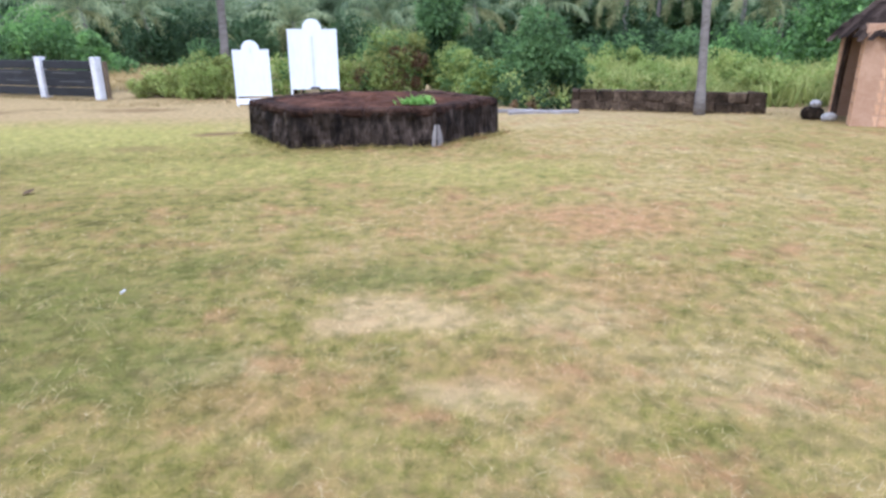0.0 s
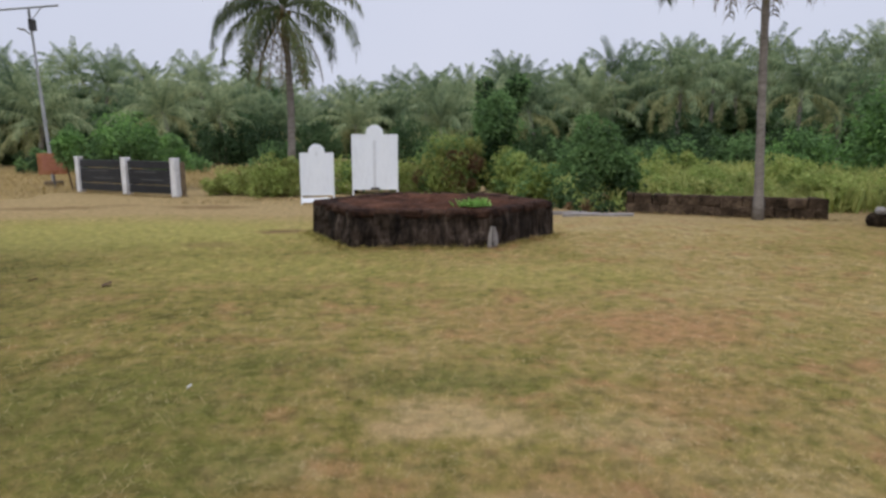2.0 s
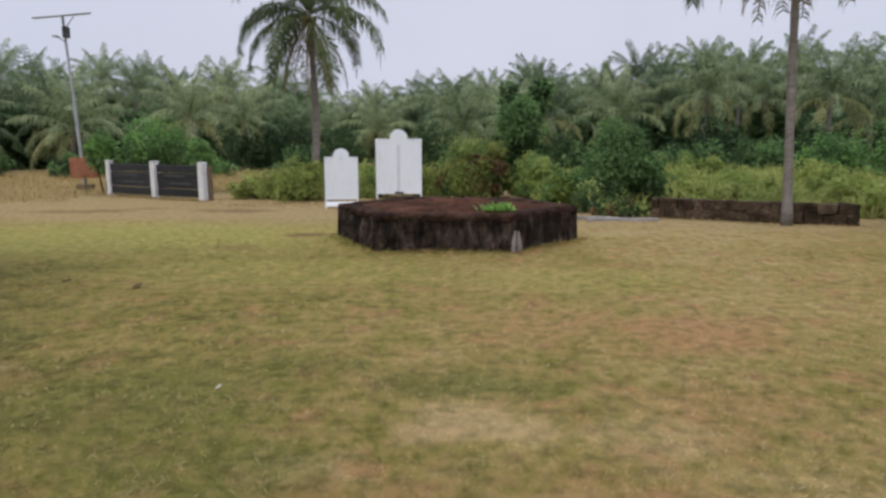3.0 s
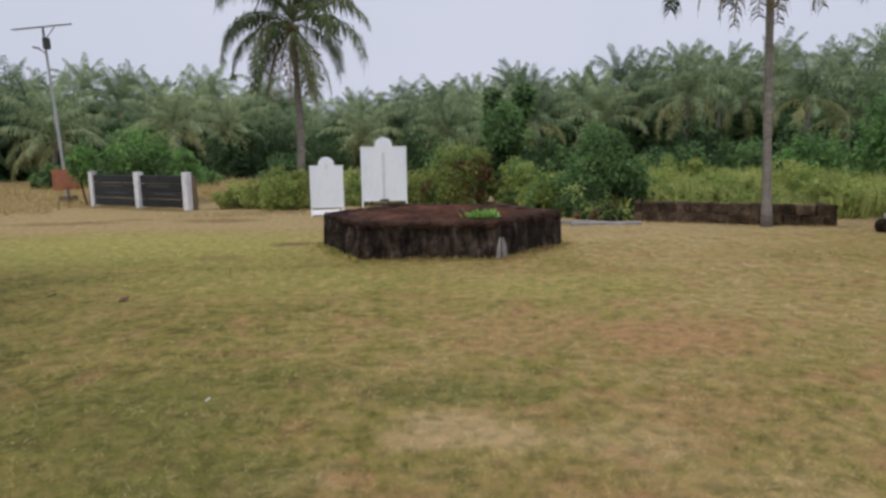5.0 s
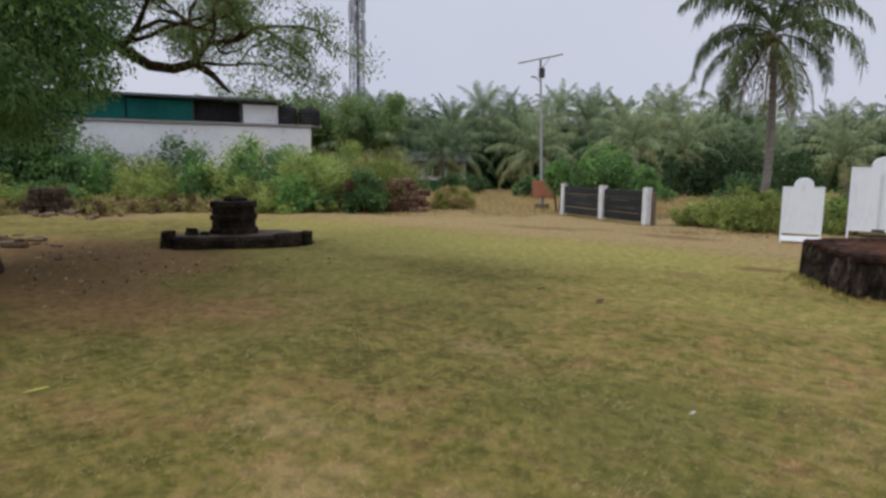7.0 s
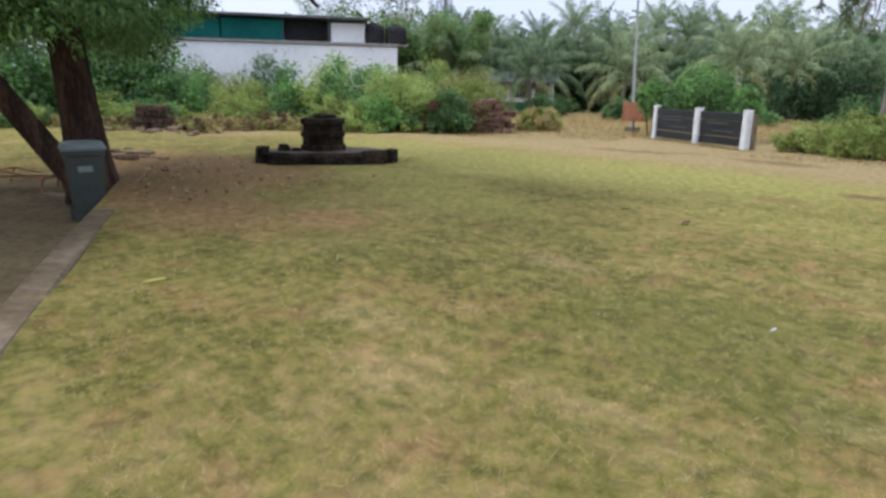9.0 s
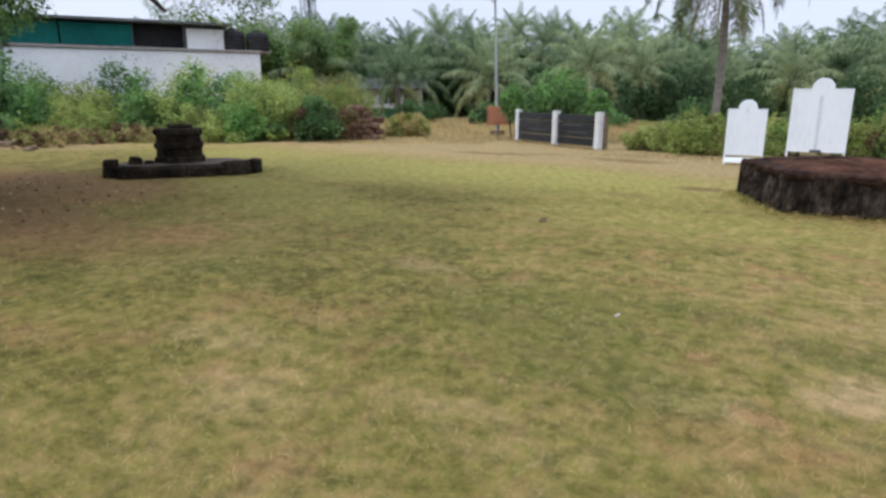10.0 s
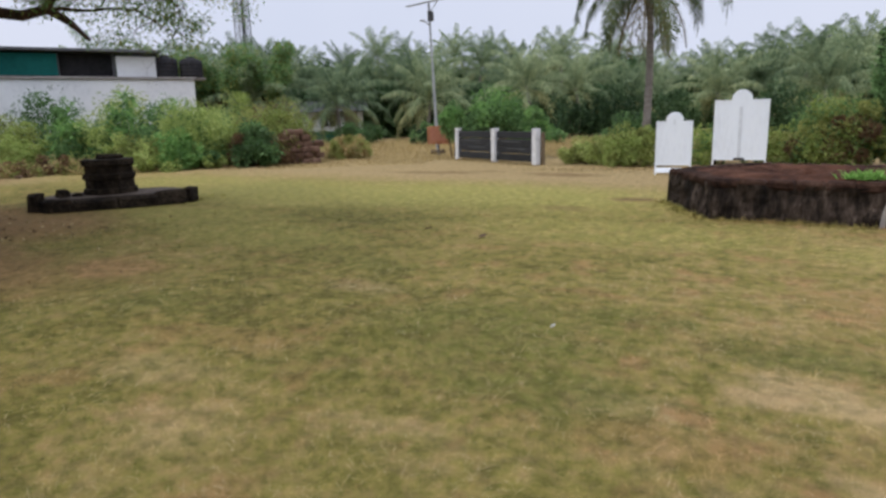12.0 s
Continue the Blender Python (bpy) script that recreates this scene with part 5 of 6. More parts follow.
def build_edge_grass():
    """Uncut grass left standing along the foot of the platform, the plinth, the posts and the low wall."""
    rng = np.random.default_rng(96)
    a = rng.uniform(0, 2 * np.pi, 4500)
    turn = np.radians(PLAT_TURN)
    rad = PLAT_R * math.cos(math.pi / 6) / np.cos((a - turn) % (math.pi / 3) - math.pi / 6) + np.abs(rng.normal(size=4500)) * 0.12 + 0.015
    p = [np.stack([PLAT_AT[0] + rad * np.cos(a), PLAT_AT[1] + PLAT_FLAT * rad * np.sin(a)], 1)]
    for start, end, count, spread in (((4.5, 13.9), (8.45, 12.2), 700, 0.10), ((-12.3, 6.3), (-10.3, 9.1), 1500, 0.25), ((-10.4, 19.9), (-6.4, 17.8), 2200, 0.2), ((-6.0, 16.8), (-2.6, 17.0), 2500, 0.5), ((-19.5, 13.4), (-14.6, 16.6), 4000, 0.4), ((9.0, 10.2), (11.5, 8.8), 900, 0.2)):
        u = rng.uniform(0, 1, (count, 1))
        p.append(np.array(start) * (1 - u) + np.array(end) * u + rng.normal(size=(count, 2)) * spread)
    p = np.concatenate(p)
    stuff("edge_grass", blade_mesh("edge_grass", np.column_stack([p, ground_z(p[:, 0], p[:, 1])]), 0.08, 0.006, (0.3, 1.4), BLADES, rng), "longer straw grass standing along the edges of stonework", "grass")


build_edge_grass()


# ---- old stones at the thicket ----
def build_stone_pier():
    t = thing("stone_pier", "ruined pier of rough red-brown laterite blocks", "ruin", (-14.85, 17.05, 0), 44)
    rng = np.random.default_rng(12)
    for k in range(6):
        for s in range((4, 4, 4, 4, 3, 2)[k]):
            part("block", Geo().box((-0.50 + 0.335 * s + 0.12 * (k % 2) + rng.uniform(-0.03, 0.03), rng.uniform(-0.06, 0.06), 0.09 + 0.2 * k), (0.33, 0.42, 0.198), Matrix.Rotation(rng.uniform(-0.1, 0.1), 3, "Z"), 0.04, 0.02, k * 5 + s), RED_LATERITE, t)


build_stone_pier()


def build_brick_heap():
    t = thing("brick_heap", "heap of dark laterite blocks before the weeds", "rubble", (-22.9, 8.5, 0), 68)
    rng = np.random.default_rng(15)
    for k in range(4):
        for j in range(2):
            for i in range(4 - k // 2):
                part("block", Geo().box((0.34 * i - 0.55 + 0.1 * k + rng.uniform(-0.04, 0.04), 0.3 * j - 0.15 + rng.uniform(-0.04, 0.04), 0.1 + 0.2 * k), (0.33, 0.28, 0.2), Matrix.Rotation(rng.uniform(-0.12, 0.12), 3, "Z"), 0.03, 0.015, 9 * k + i), LATERITE_BLOCK, t)


build_brick_heap()


def build_rubble(place, count, spread, group, label, mat, flat=0.6, long=1.4):
    rng = np.random.default_rng(int(abs(place[0]) * 10))
    for i in range(count):
        x, y = place[0] + rng.normal() * spread[0], place[1] + rng.normal() * spread[1]
        s = rng.uniform(0.09, 0.26)
        t = thing("rubble_stone", label, "stone", (x, y, float(ground_z(x, y))), rng.uniform(0, 180), group)
        part("stone", Geo().box((0, 0, s * flat * 0.4), (s * long, s, s * flat), None, s * 0.12, s * 0.07, i), mat, t)


build_rubble((-22.3, 8.6), 46, (1.6, 0.9), "rubble at the lawn's far corner", "broken brown stone in a heap of rubble", EARTH_STONE)
for i, (x, y, w, h) in enumerate([(-25.6, 8.2, 2.6, 0.7), (-22.4, 10.4, 3.4, 0.6), (-20.4, 12.0, 3.2, 0.55), (-21.0, 9.3, 2.6, 0.35), (-23.6, 7.3, 2.8, 0.4), (-21.6, 11.0, 2.4, 0.4), (-18.9, 12.6, 2.2, 0.35), (-22.9, 9.4, 2.6, 0.5), (-21.9, 10.0, 2.8, 0.55), (-20.9, 10.9, 2.6, 0.5), (-24.2, 8.2, 2.6, 0.55), (-25.4, 6.6, 2.8, 0.5), (-19.7, 12.4, 2.0, 0.5)]):
    bush((x, y), (w, 1.3, h), 0.10, [(LEAF_BROWN, 0.8), (LEAF_OLIVE, 0.2), (STRAW, 0.2)], 280 + i, "heap of withered brown brushwood", category="brushwood", name="brush_heap", leaves=2000, clumps=40, group="brushwood heaps")
build_rubble((-14.1, 4.75), 16, (1.1, 0.4), "flat stones beside the tree", "flat brown stone lying beside the tree", EARTH_STONE, 0.4, 1.7)


# ---- kerb, bin and the big tree ----
def build_kerb():
    t = thing("kerb", "worn concrete kerb along the edge of the lawn", "kerb", kind="structure")
    m = Matrix.Rotation(math.atan2(KERB_WAY[1], KERB_WAY[0]), 3, "Z")
    rng = np.random.default_rng(2)
    v = -9.0
    while v < 1.9:
        ln = 1.2 if v < 2 else 0.8
        c = KERB_AT + KERB_WAY * (v + ln / 2) + KERB_OUT * (0.135 + rng.uniform(-0.01, 0.01))
        low = 0.0 if v < 1.5 else -0.045 * min(v - 1.5, 1.5)
        part("kerb_stone", Geo().box((c[0], c[1], -0.225 + 0.015 + low), (ln - 0.012, 0.28, 0.46), m, 0.02, 0.006, int(v * 10) + 200), CONCRETE, t)
        v += ln


build_kerb()


def build_bin():
    t = thing("wheelie_bin", "grey-green plastic wheelie bin with a dusty lid under the tree", "bin", (-9.97, 2.57, -DROP), 76)
    t.scale = (1.06, 1.06, 1.1)
    # local -y is the front
    def shell(rows):
        pts = []
        for w, d, z in rows:
            c = 0.05
            pts += [(-w / 2 + c, -d / 2, z), (w / 2 - c, -d / 2, z), (w / 2, -d / 2 + c, z), (w / 2, d / 2 - c, z), (w / 2 - c, d / 2, z), (-w / 2 + c, d / 2, z), (-w / 2, d / 2 - c, z), (-w / 2, -d / 2 + c, z)]
        n = len(rows)
        return Geo().put(pts, [[i * 8 + k, i * 8 + (k + 1) % 8, i * 8 + 8 + (k + 1) % 8, i * 8 + 8 + k] for i in range(n - 1) for k in range(8)] + [list(range(8))[::-1], [(n - 1) * 8 + k for k in range(8)]])
    part("body", shell([(0.36, 0.40, 0.03), (0.37, 0.41, 0.1), (0.47, 0.52, 0.86), (0.50, 0.55, 0.87), (0.50, 0.55, 0.93)]), BIN_GREEN, t)
    lid = part("lid", shell([(0.53, 0.59, 0.93), (0.54, 0.60, 0.96), (0.48, 0.52, 1.01), (0.30, 0.34, 1.03)]), BIN_LID, t, "dusty pale grey lid")
    part("lid_handle", Geo().tube([(-0.18, 0.31, 0.95), (-0.18, 0.36, 0.97), (0.18, 0.36, 0.97), (0.18, 0.31, 0.95)], 0.014, 6), BIN_GREEN, lid)
    part("sticker", Geo().box((0.0, -0.252, 0.70), (0.17, 0.006, 0.075), Matrix.Rotation(radians(4), 3, "X"), 0), STICKER, t, "pale sticker with no readable writing")
    for s in (-1, 1):
        wheel = part("wheel", Geo().tube([(s * 0.17, 0.22, 0.1), (s * 0.22, 0.22, 0.1)], 0.1, 14), DARK_STEEL, t, "black wheel")
        part("hub", Geo().tube([(s * 0.215, 0.22, 0.1), (s * 0.228, 0.22, 0.1)], 0.04, 8), BIN_GREEN, wheel)


build_bin()


def branch(g, start, way, length, radius, depth, rng, tips, bend=0.35):
    """A wandering limb that forks again and again; its ends are kept for the leaves."""
    pts, radii, p, w, steps = [Vector(start)], [radius], Vector(start), Vector(way).normalized(), 6
    for i in range(steps):
        w = (w + Vector(rng.normal(size=3)) * bend * 0.5).normalized()
        p = p + w * length / steps
        pts.append(p.copy())
        radii.append(radius * (1 - 0.62 * (i + 1) / steps))
        if depth <= 1:
            tips.append((p.copy(), w.copy()))
    g.tube(pts, radii, 8 if radius > 0.08 else 5, False)
    if depth > 0:
        for k in range(3):
            i = (3, 5, 6)[k]
            turn = (w + Vector(rng.normal(size=3)) * 0.75).normalized()
            turn.z = turn.z * 0.7 + 0.05
            branch(g, pts[i], turn, length * rng.uniform(0.5, 0.75), radii[i] * 0.75, depth - 1, rng, tips, bend)


def build_big_tree():
    rng = np.random.default_rng(33)
    base = Vector((-11.55, 3.15, -DROP))
    t = thing("shade_tree", "large old shade tree with two dark stems and fine leaves", "tree", base)
    trunk = Geo()
    n = 12
    pts = [Vector((-0.10 * s - 0.25 * s * s, -0.28 * s, 5.0 * s - 0.1)) for s in (k / n for k in range(n + 1))]
    trunk.tube(pts, [0.50, 0.40, 0.345, 0.31, 0.285, 0.27, 0.26, 0.255, 0.25, 0.245, 0.24, 0.23, 0.22], 14)
    part("trunk", trunk, BARK, t, "thick dark trunk with reddish worn bark", True)
    second = Geo()
    second.tube([(0.40, -0.22, -0.1), (0.35, -0.42, 0.5), (0.25, -0.78, 1.1), (0.15, -1.25, 1.9), (0.0, -1.85, 2.9), (-0.2, -2.5, 4.0)], [0.24, 0.19, 0.175, 0.165, 0.15, 0.13], 10)
    part("second_stem", second, BARK, t, "second dark stem leaning out from the foot", True)
    limbs, tips, fine = Geo(), [], []
    top = pts[-1]
    # the long limb that reaches over the old plinth, lower and sparser than the rest
    reach = [pts[9], Vector((-1.0, 1.3, 4.75)), Vector((-0.72, 2.70, 4.15)), Vector((-0.48, 3.15, 3.84)), Vector((-0.27, 3.51, 3.80)), Vector((-0.08, 3.84, 3.93)), Vector((0.10, 4.11, 3.72)), Vector((0.25, 4.36, 3.42))]
    limbs.tube(reach, [0.22, 0.16, 0.115, 0.10, 0.095, 0.09, 0.065, 0.03], 9, False)
    upper = [reach[5], Vector((0.05, 4.0, 4.3)), Vector((0.35, 4.5, 4.42)), Vector((0.62, 4.85, 4.7)), Vector((1.0, 5.35, 4.75))]
    limbs.tube(upper, [0.08, 0.065, 0.05, 0.04, 0.025], 7, False)
    arch = [reach[2], Vector((-0.6, 3.0, 4.45)), Vector((-0.4, 3.35, 4.68)), Vector((-0.1, 3.8, 4.62))]
    limbs.tube(arch, [0.07, 0.05, 0.04, 0.03], 6, False)
    reach = [reach[0], reach[1], reach[2], reach[5], upper[2], upper[4]]
    for p, w, ln, r in [(reach[2], (0.3, 0.9, 0.5), 2.0, 0.08), (reach[3], (0.6, 0.3, 0.35), 1.6, 0.07), (reach[3], (-0.2, 0.4, 0.8), 1.9, 0.08), (reach[4], (0.7, 0.4, 0.3), 1.4, 0.06), (reach[4], (0.0, 0.7, 0.7), 1.5, 0.06), (reach[5], (0.3, 0.5, 0.3), 1.0, 0.04), (reach[1], (0.6, 0.5, 0.5), 2.4, 0.09), (reach[2], (0.7, 0.4, 0.2), 1.9, 0.07), (reach[3], (0.5, 0.7, -0.1), 1.5, 0.05), (arch[3], (0.3, 0.8, 0.2), 1.6, 0.05), (upper[3], (0.4, 0.8, -0.15), 1.5, 0.045), (upper[1], (-0.2, 0.3, 0.9), 1.5, 0.05)]:
        branch(limbs, p, w, ln, r * 0.8, 3, rng, fine, 0.55)
    for k in range(7):
        a = 0.9 * k + 2.2
        branch(limbs, top, (math.cos(a), math.sin(a), 0.55 + 0.3 * (k % 2)), 3.0, 0.15, 2, rng, tips)
    for p, w in [(Vector((-0.2, -2.5, 4.0)), (0.2, -0.8, 0.6)), (Vector((-0.2, -2.5, 4.0)), (0.8, -0.3, 0.5)), (pts[10], (0.9, 0.2, 0.6)), (pts[10], (0.6, -0.7, 0.5)), (pts[10], (0.5, 0.5, 0.7))]:
        branch(limbs, p, w, 2.6, 0.10, 2, rng, tips)

    def foliage_on(ends, per, spread, leaf, mat, low, side, lean=0.0):
        at = np.array([tuple(p) for p, w in ends])
        pick = rng.integers(len(at), size=int(len(at) * per))
        o = rng.normal(size=(len(pick), 3))
        p = at[pick] + o * spread * np.array([1, 1, 0.7])
        p = p[(p[:, 2] > low) & (p[:, 1] + lean * p[:, 0] < side)]
        part("leaves", leaf_mesh("leaves", p, rng.normal(size=(len(p), 3)) + np.array([0, 0, -0.3]), leaf, leaf * 0.36, mat, rng), mat, t)

    foliage_on(tips, 40, 0.36, 0.085, LEAF_MID, 3.0, 2.5, 0.47)
    # the close crown round the stems: many hanging clumps, lowest near the trunk
    for mat, count in ((LEAF_MID, 95000), (LEAF_BRIGHT, 48000), (LEAF_DARK, 24000)):
        n = 300
        c = np.stack([rng.uniform(-3.0, 3.6, n), rng.uniform(-6.5, 2.0, n), rng.uniform(0, 1, n)], 1)
        c[:, 1] -= 0.47 * c[:, 0]      # the crown spreads askew, along the limb
        floor = 2.72 + 0.25 * np.exp(-((c[:, 1] + 0.3) / 0.7) ** 2) + 1.1 * np.maximum(c[:, 1] + 0.47 * c[:, 0] - 1.0, 0) + 0.25 * np.maximum(-c[:, 1] - 2, 0)
        c[:, 2] = floor + c[:, 2] ** 2.0 * (7.8 - floor)
        r = rng.uniform(0.4, 0.85, n)
        pick = rng.integers(n, size=count)
        o = rng.normal(size=(count, 3))
        o /= np.linalg.norm(o, axis=1)[:, None]
        p = c[pick] + o * (r[pick] * rng.uniform(0.2, 1, count) ** 0.5)[:, None] * np.array([1, 1, 0.7])
        part("leaves", leaf_mesh("leaves", p, o + rng.normal(size=(count, 3)) * 0.7 - np.array([0, 0, 0.3]), 0.085, 0.036, mat, rng), mat, t)
    # the high spread of the crown above the lawn, out of view, added to shade it
    n, count = 90, 11000
    c = np.stack([rng.uniform(1.5, 5.6, n), rng.uniform(-3.5, 3.5, n), rng.uniform(5.8, 8.2, n)], 1)
    pick = rng.integers(n, size=count)
    o = rng.normal(size=(count, 3))
    part("leaves", leaf_mesh("leaves", c[pick] + o * np.array([0.45, 0.45, 0.25]), o, 0.16, 0.07, LEAF_MID, rng), LEAF_MID, t)
    for y in (-2.2, 0.2, 2.4):
        limbs.tube([top, Vector((2.2, y * 0.6, 6.2)), Vector((3.8, y, 6.8)), Vector((5.2, y * 1.3, 7.2))], [0.16, 0.12, 0.08, 0.03], 7, False)
    foliage_on(fine, 7, 0.13, 0.07, LEAF_MID, 3.25, 5.9)
    foliage_on(fine, 6, 0.15, 0.07, LEAF_OLIVE, 3.25, 5.9)
    part("limb", limbs, BARK, t, "long wandering dark limbs")


build_big_tree()


def build_debris():
    """Boards and bars lying on the low ground behind the bin."""
    z = -DROP
    for i, (x, y, a, ln, mat, label) in enumerate([(-12.6, 2.62, 20, 1.6, TIMBER, "grey weathered plank lying under the tree"), (-13.3, 2.75, -15, 1.3, TIMBER, "grey weathered plank lying under the tree"),
                                                   (-12.9, 2.5, 60, 1.1, YELLOW, "faded yellow board lying on planks"), (-14.4, 3.05, 5, 1.7, TIMBER, "grey weathered plank lying under the tree"), (-15.2, 3.2, 35, 1.5, TIMBER, "grey weathered plank lying under the tree")]):
        t = thing("plank", label, "debris", (x, y, z + (0.0 if mat is TIMBER else 0.30)), a, "planks under the tree")
        part("board", Geo().box((0, 0, 0.05 + 0.02 * (i % 2)), (ln, 0.2, 0.05), None, 0.008, 0.006, i), mat, t)
    t = thing("barrow_frame", "rusty bent steel frame leaning under the tree", "debris", (-13.0, 2.45, z), 40)
    for pts in ([(-0.5, -0.2, 0), (-0.3, -0.2, 0.45), (0.5, -0.2, 0.32)], [(-0.5, 0.2, 0), (-0.3, 0.2, 0.45), (0.5, 0.2, 0.32)], [(0.5, -0.2, 0.32), (0.42, -0.2, 0.0)], [(0.5, 0.2, 0.32), (0.42, 0.2, 0.0)], [(-0.3, -0.2, 0.45), (-0.3, 0.2, 0.45)], [(0.5, -0.2, 0.32), (0.5, 0.2, 0.32)]):
        part("bar", Geo().tube(pts, 0.018, 6), RUST, t)


build_debris()


def build_leaf_litter():
    """Fallen leaves on the bare earth under the big tree."""
    rng = np.random.default_rng(41)
    n = 420
    x, y = rng.normal(-11.4, 1.9, n), rng.normal(4.3, 1.0, n)
    keep = ~off_lawn(x, y) & (np.hypot(x + 11.45, y - 7.6) > 1.7)
    x, y = x[keep], y[keep]
    p = np.stack([x, y, ground_z(x, y) + 0.012], 1)
    flat = rng.normal(size=(len(x), 3)) * np.array([1, 1, 0.12])
    for mat, pick in ((DRY_LEAF, slice(0, None, 2)), (STRAW_STALK, slice(1, None, 2))):
        stuff("leaf_litter", leaf_mesh("leaf_litter", p[pick], flat[pick], 0.05, 0.032, mat, rng, 0.02), "small dry leaves scattered on bare earth under the tree", "litter")


build_leaf_litter()


# ---- white building behind the weeds ----
def build_house():
    t = thing("terrace_house", "white-walled building with an open upper floor hung with green net", "building")
    a, b = Vector((-27.2, 23.5, 0)), Vector((-41.0, 0.3, 0))
    way = (b - a).normalized()
    out = Vector((way.y, -way.x, 0))
    if out.dot(-a) < 0:
        out = -out
    m = Matrix.Rotation(math.atan2(way.y, way.x), 3, "Z")
    length = (b - a).length

    def slab(s0, s1, z0, z1, depth, back, mat, name, label="", bevel=0.02):
        c = a + way * (s0 + s1) / 2 - out * back + Vector((0, 0, (z0 + z1) / 2))
        return part(name, Geo().box(c, (s1 - s0, depth, z1 - z0), m, bevel), mat, t, label)

    slab(0, length, -0.2, 3.62, 0.25, 0.12, LIME_WALL, "wall", "stained lime-washed wall")
    slab(-0.12, length, 3.62, 3.76, 0.42, 0.12, PLASTER_PATCH, "ledge", "grey ledge along the wall's top")
    slab(0, 0.25, -0.2, 3.62, 7, 3.8, LIME_WALL, "end_wall")
    # the unlit floor's shade is put into the back wall's near-black colour
    slab(0.5, length, -0.2, 5.0, 0.2, 7, DARK_ROOM, "back_wall", "rear wall coloured dark for the unlit open floor")
    slab(1.45, length, 4.9, 5.04, 8.2, 3.9, ROOF_SHEET, "roof", "low grey sheet roof")
    slab(-0.6, 1.9, 3.64, 3.75, 1.5, 0.82, PLASTER_PATCH, "flat_roof", "flat grey concrete roof end")
    slab(1.7, 3.5, 3.76, 4.75, 0.12, 0.3, LIME_WALL, "parapet_panel", "white panel standing on the ledge")
    # dark sheet in place of the unlit room behind the opening
    slab(3.6, 5.9, 3.76, 4.85, 0.12, 0.7, DARK_ROOM, "shutter", "dark sheet standing for the unlit opening")
    s = 5.98
    while s < length - 0.5:
        e = min(s + 3.1, length)
        slab(s, e - 0.08, 3.8, 4.8, 0.04, 0.2 + 0.06 * math.sin(s), NET, "shade_net", "green shade net hung below the roof", 0)
        s = e
    for s in (1.6, 3.55, 5.9, 9.1, 13.7, 16.8, 20, 23.5):
        slab(s, s + 0.12, 3.7, 4.95, 0.12, 0.35, DARK_STEEL, "post")


def build_tank(place, radius, tall):
    """A ribbed plastic water tank with a domed top and a lid."""
    t = thing("water_tank", "black ribbed plastic water tank on the building's flat roof", "water tank", place, 0, "water tanks on the roof")
    rows = [(0.0, 0.98), (0.02, 1.0)]
    for k in range(4):
        z = 0.08 + 0.17 * k
        rows += [(z, 1.0), (z + 0.03, 1.04), (z + 0.09, 1.04), (z + 0.12, 1.0)]
    rows += [(0.80, 1.0), (0.88, 0.86), (0.94, 0.58), (0.96, 0.36)]
    n = 20
    verts = [(radius * r * math.cos(2 * math.pi * k / n), radius * r * math.sin(2 * math.pi * k / n), tall * z) for z, r in rows for k in range(n)]
    faces = [[j * n + k, j * n + (k + 1) % n, (j + 1) * n + (k + 1) % n, (j + 1) * n + k] for j in range(len(rows) - 1) for k in range(n)]
    part("body", Geo().put(verts, faces + [list(range(n))[::-1], [len(verts) - n + k for k in range(n)]]), DARK_ROOM, t, "", True)
    part("lid", Geo().tube([(0, 0, tall * 0.955), (0, 0, tall * 1.02)], radius * 0.38, 14), DARK_ROOM, t)


build_house()
for x, y, r, h in ((-27.62, 23.75, 0.56, 1.02), (-28.35, 22.75, 0.60, 1.08)):
    build_tank((x, y, 3.75), r, h)


def build_cottage():
    """A small house that shows between the palm trunks."""
    x, y = polar(-39.6, 46)
    t = thing("small_house", "low pale house with a grey sheet roof among the palms", "house", (x, y, 0), 39)
    part("wall", Geo().box((0, 0, 0.95), (6.4, 3.6, 2.1), None, 0.03), LIME_WALL, t)
    for s in (-1, 1):
        part("roof", Geo().box((0, s * 1.1, 2.3), (7.2, 2.5, 0.08), Matrix.Rotation(radians(-s * 17), 3, "X"), 0.01), ROOF_SHEET, t, "grey corrugated roof sheet")
    part("plinth_band", Geo().box((0, -1.82, 0.3), (6.42, 0.05, 0.7), None, 0.01), NET, t, "blue-green painted band along the wall's foot")
    for wx in (-2.1, 0.9):
        w = part("window", Geo().box((wx, -1.81, 1.35), (1.0, 0.06, 0.8), None, 0.01), DARK_ROOM, t, "dark window opening")
        part("window_frame", Geo().box((wx, -1.85, 1.35), (0.05, 0.05, 0.8), None, 0.008), WHITE_PAINT, w)
    part("door", Geo().box((2.4, -1.81, 0.95), (0.9, 0.06, 1.9), None, 0.01), TIMBER, t)


build_cottage()


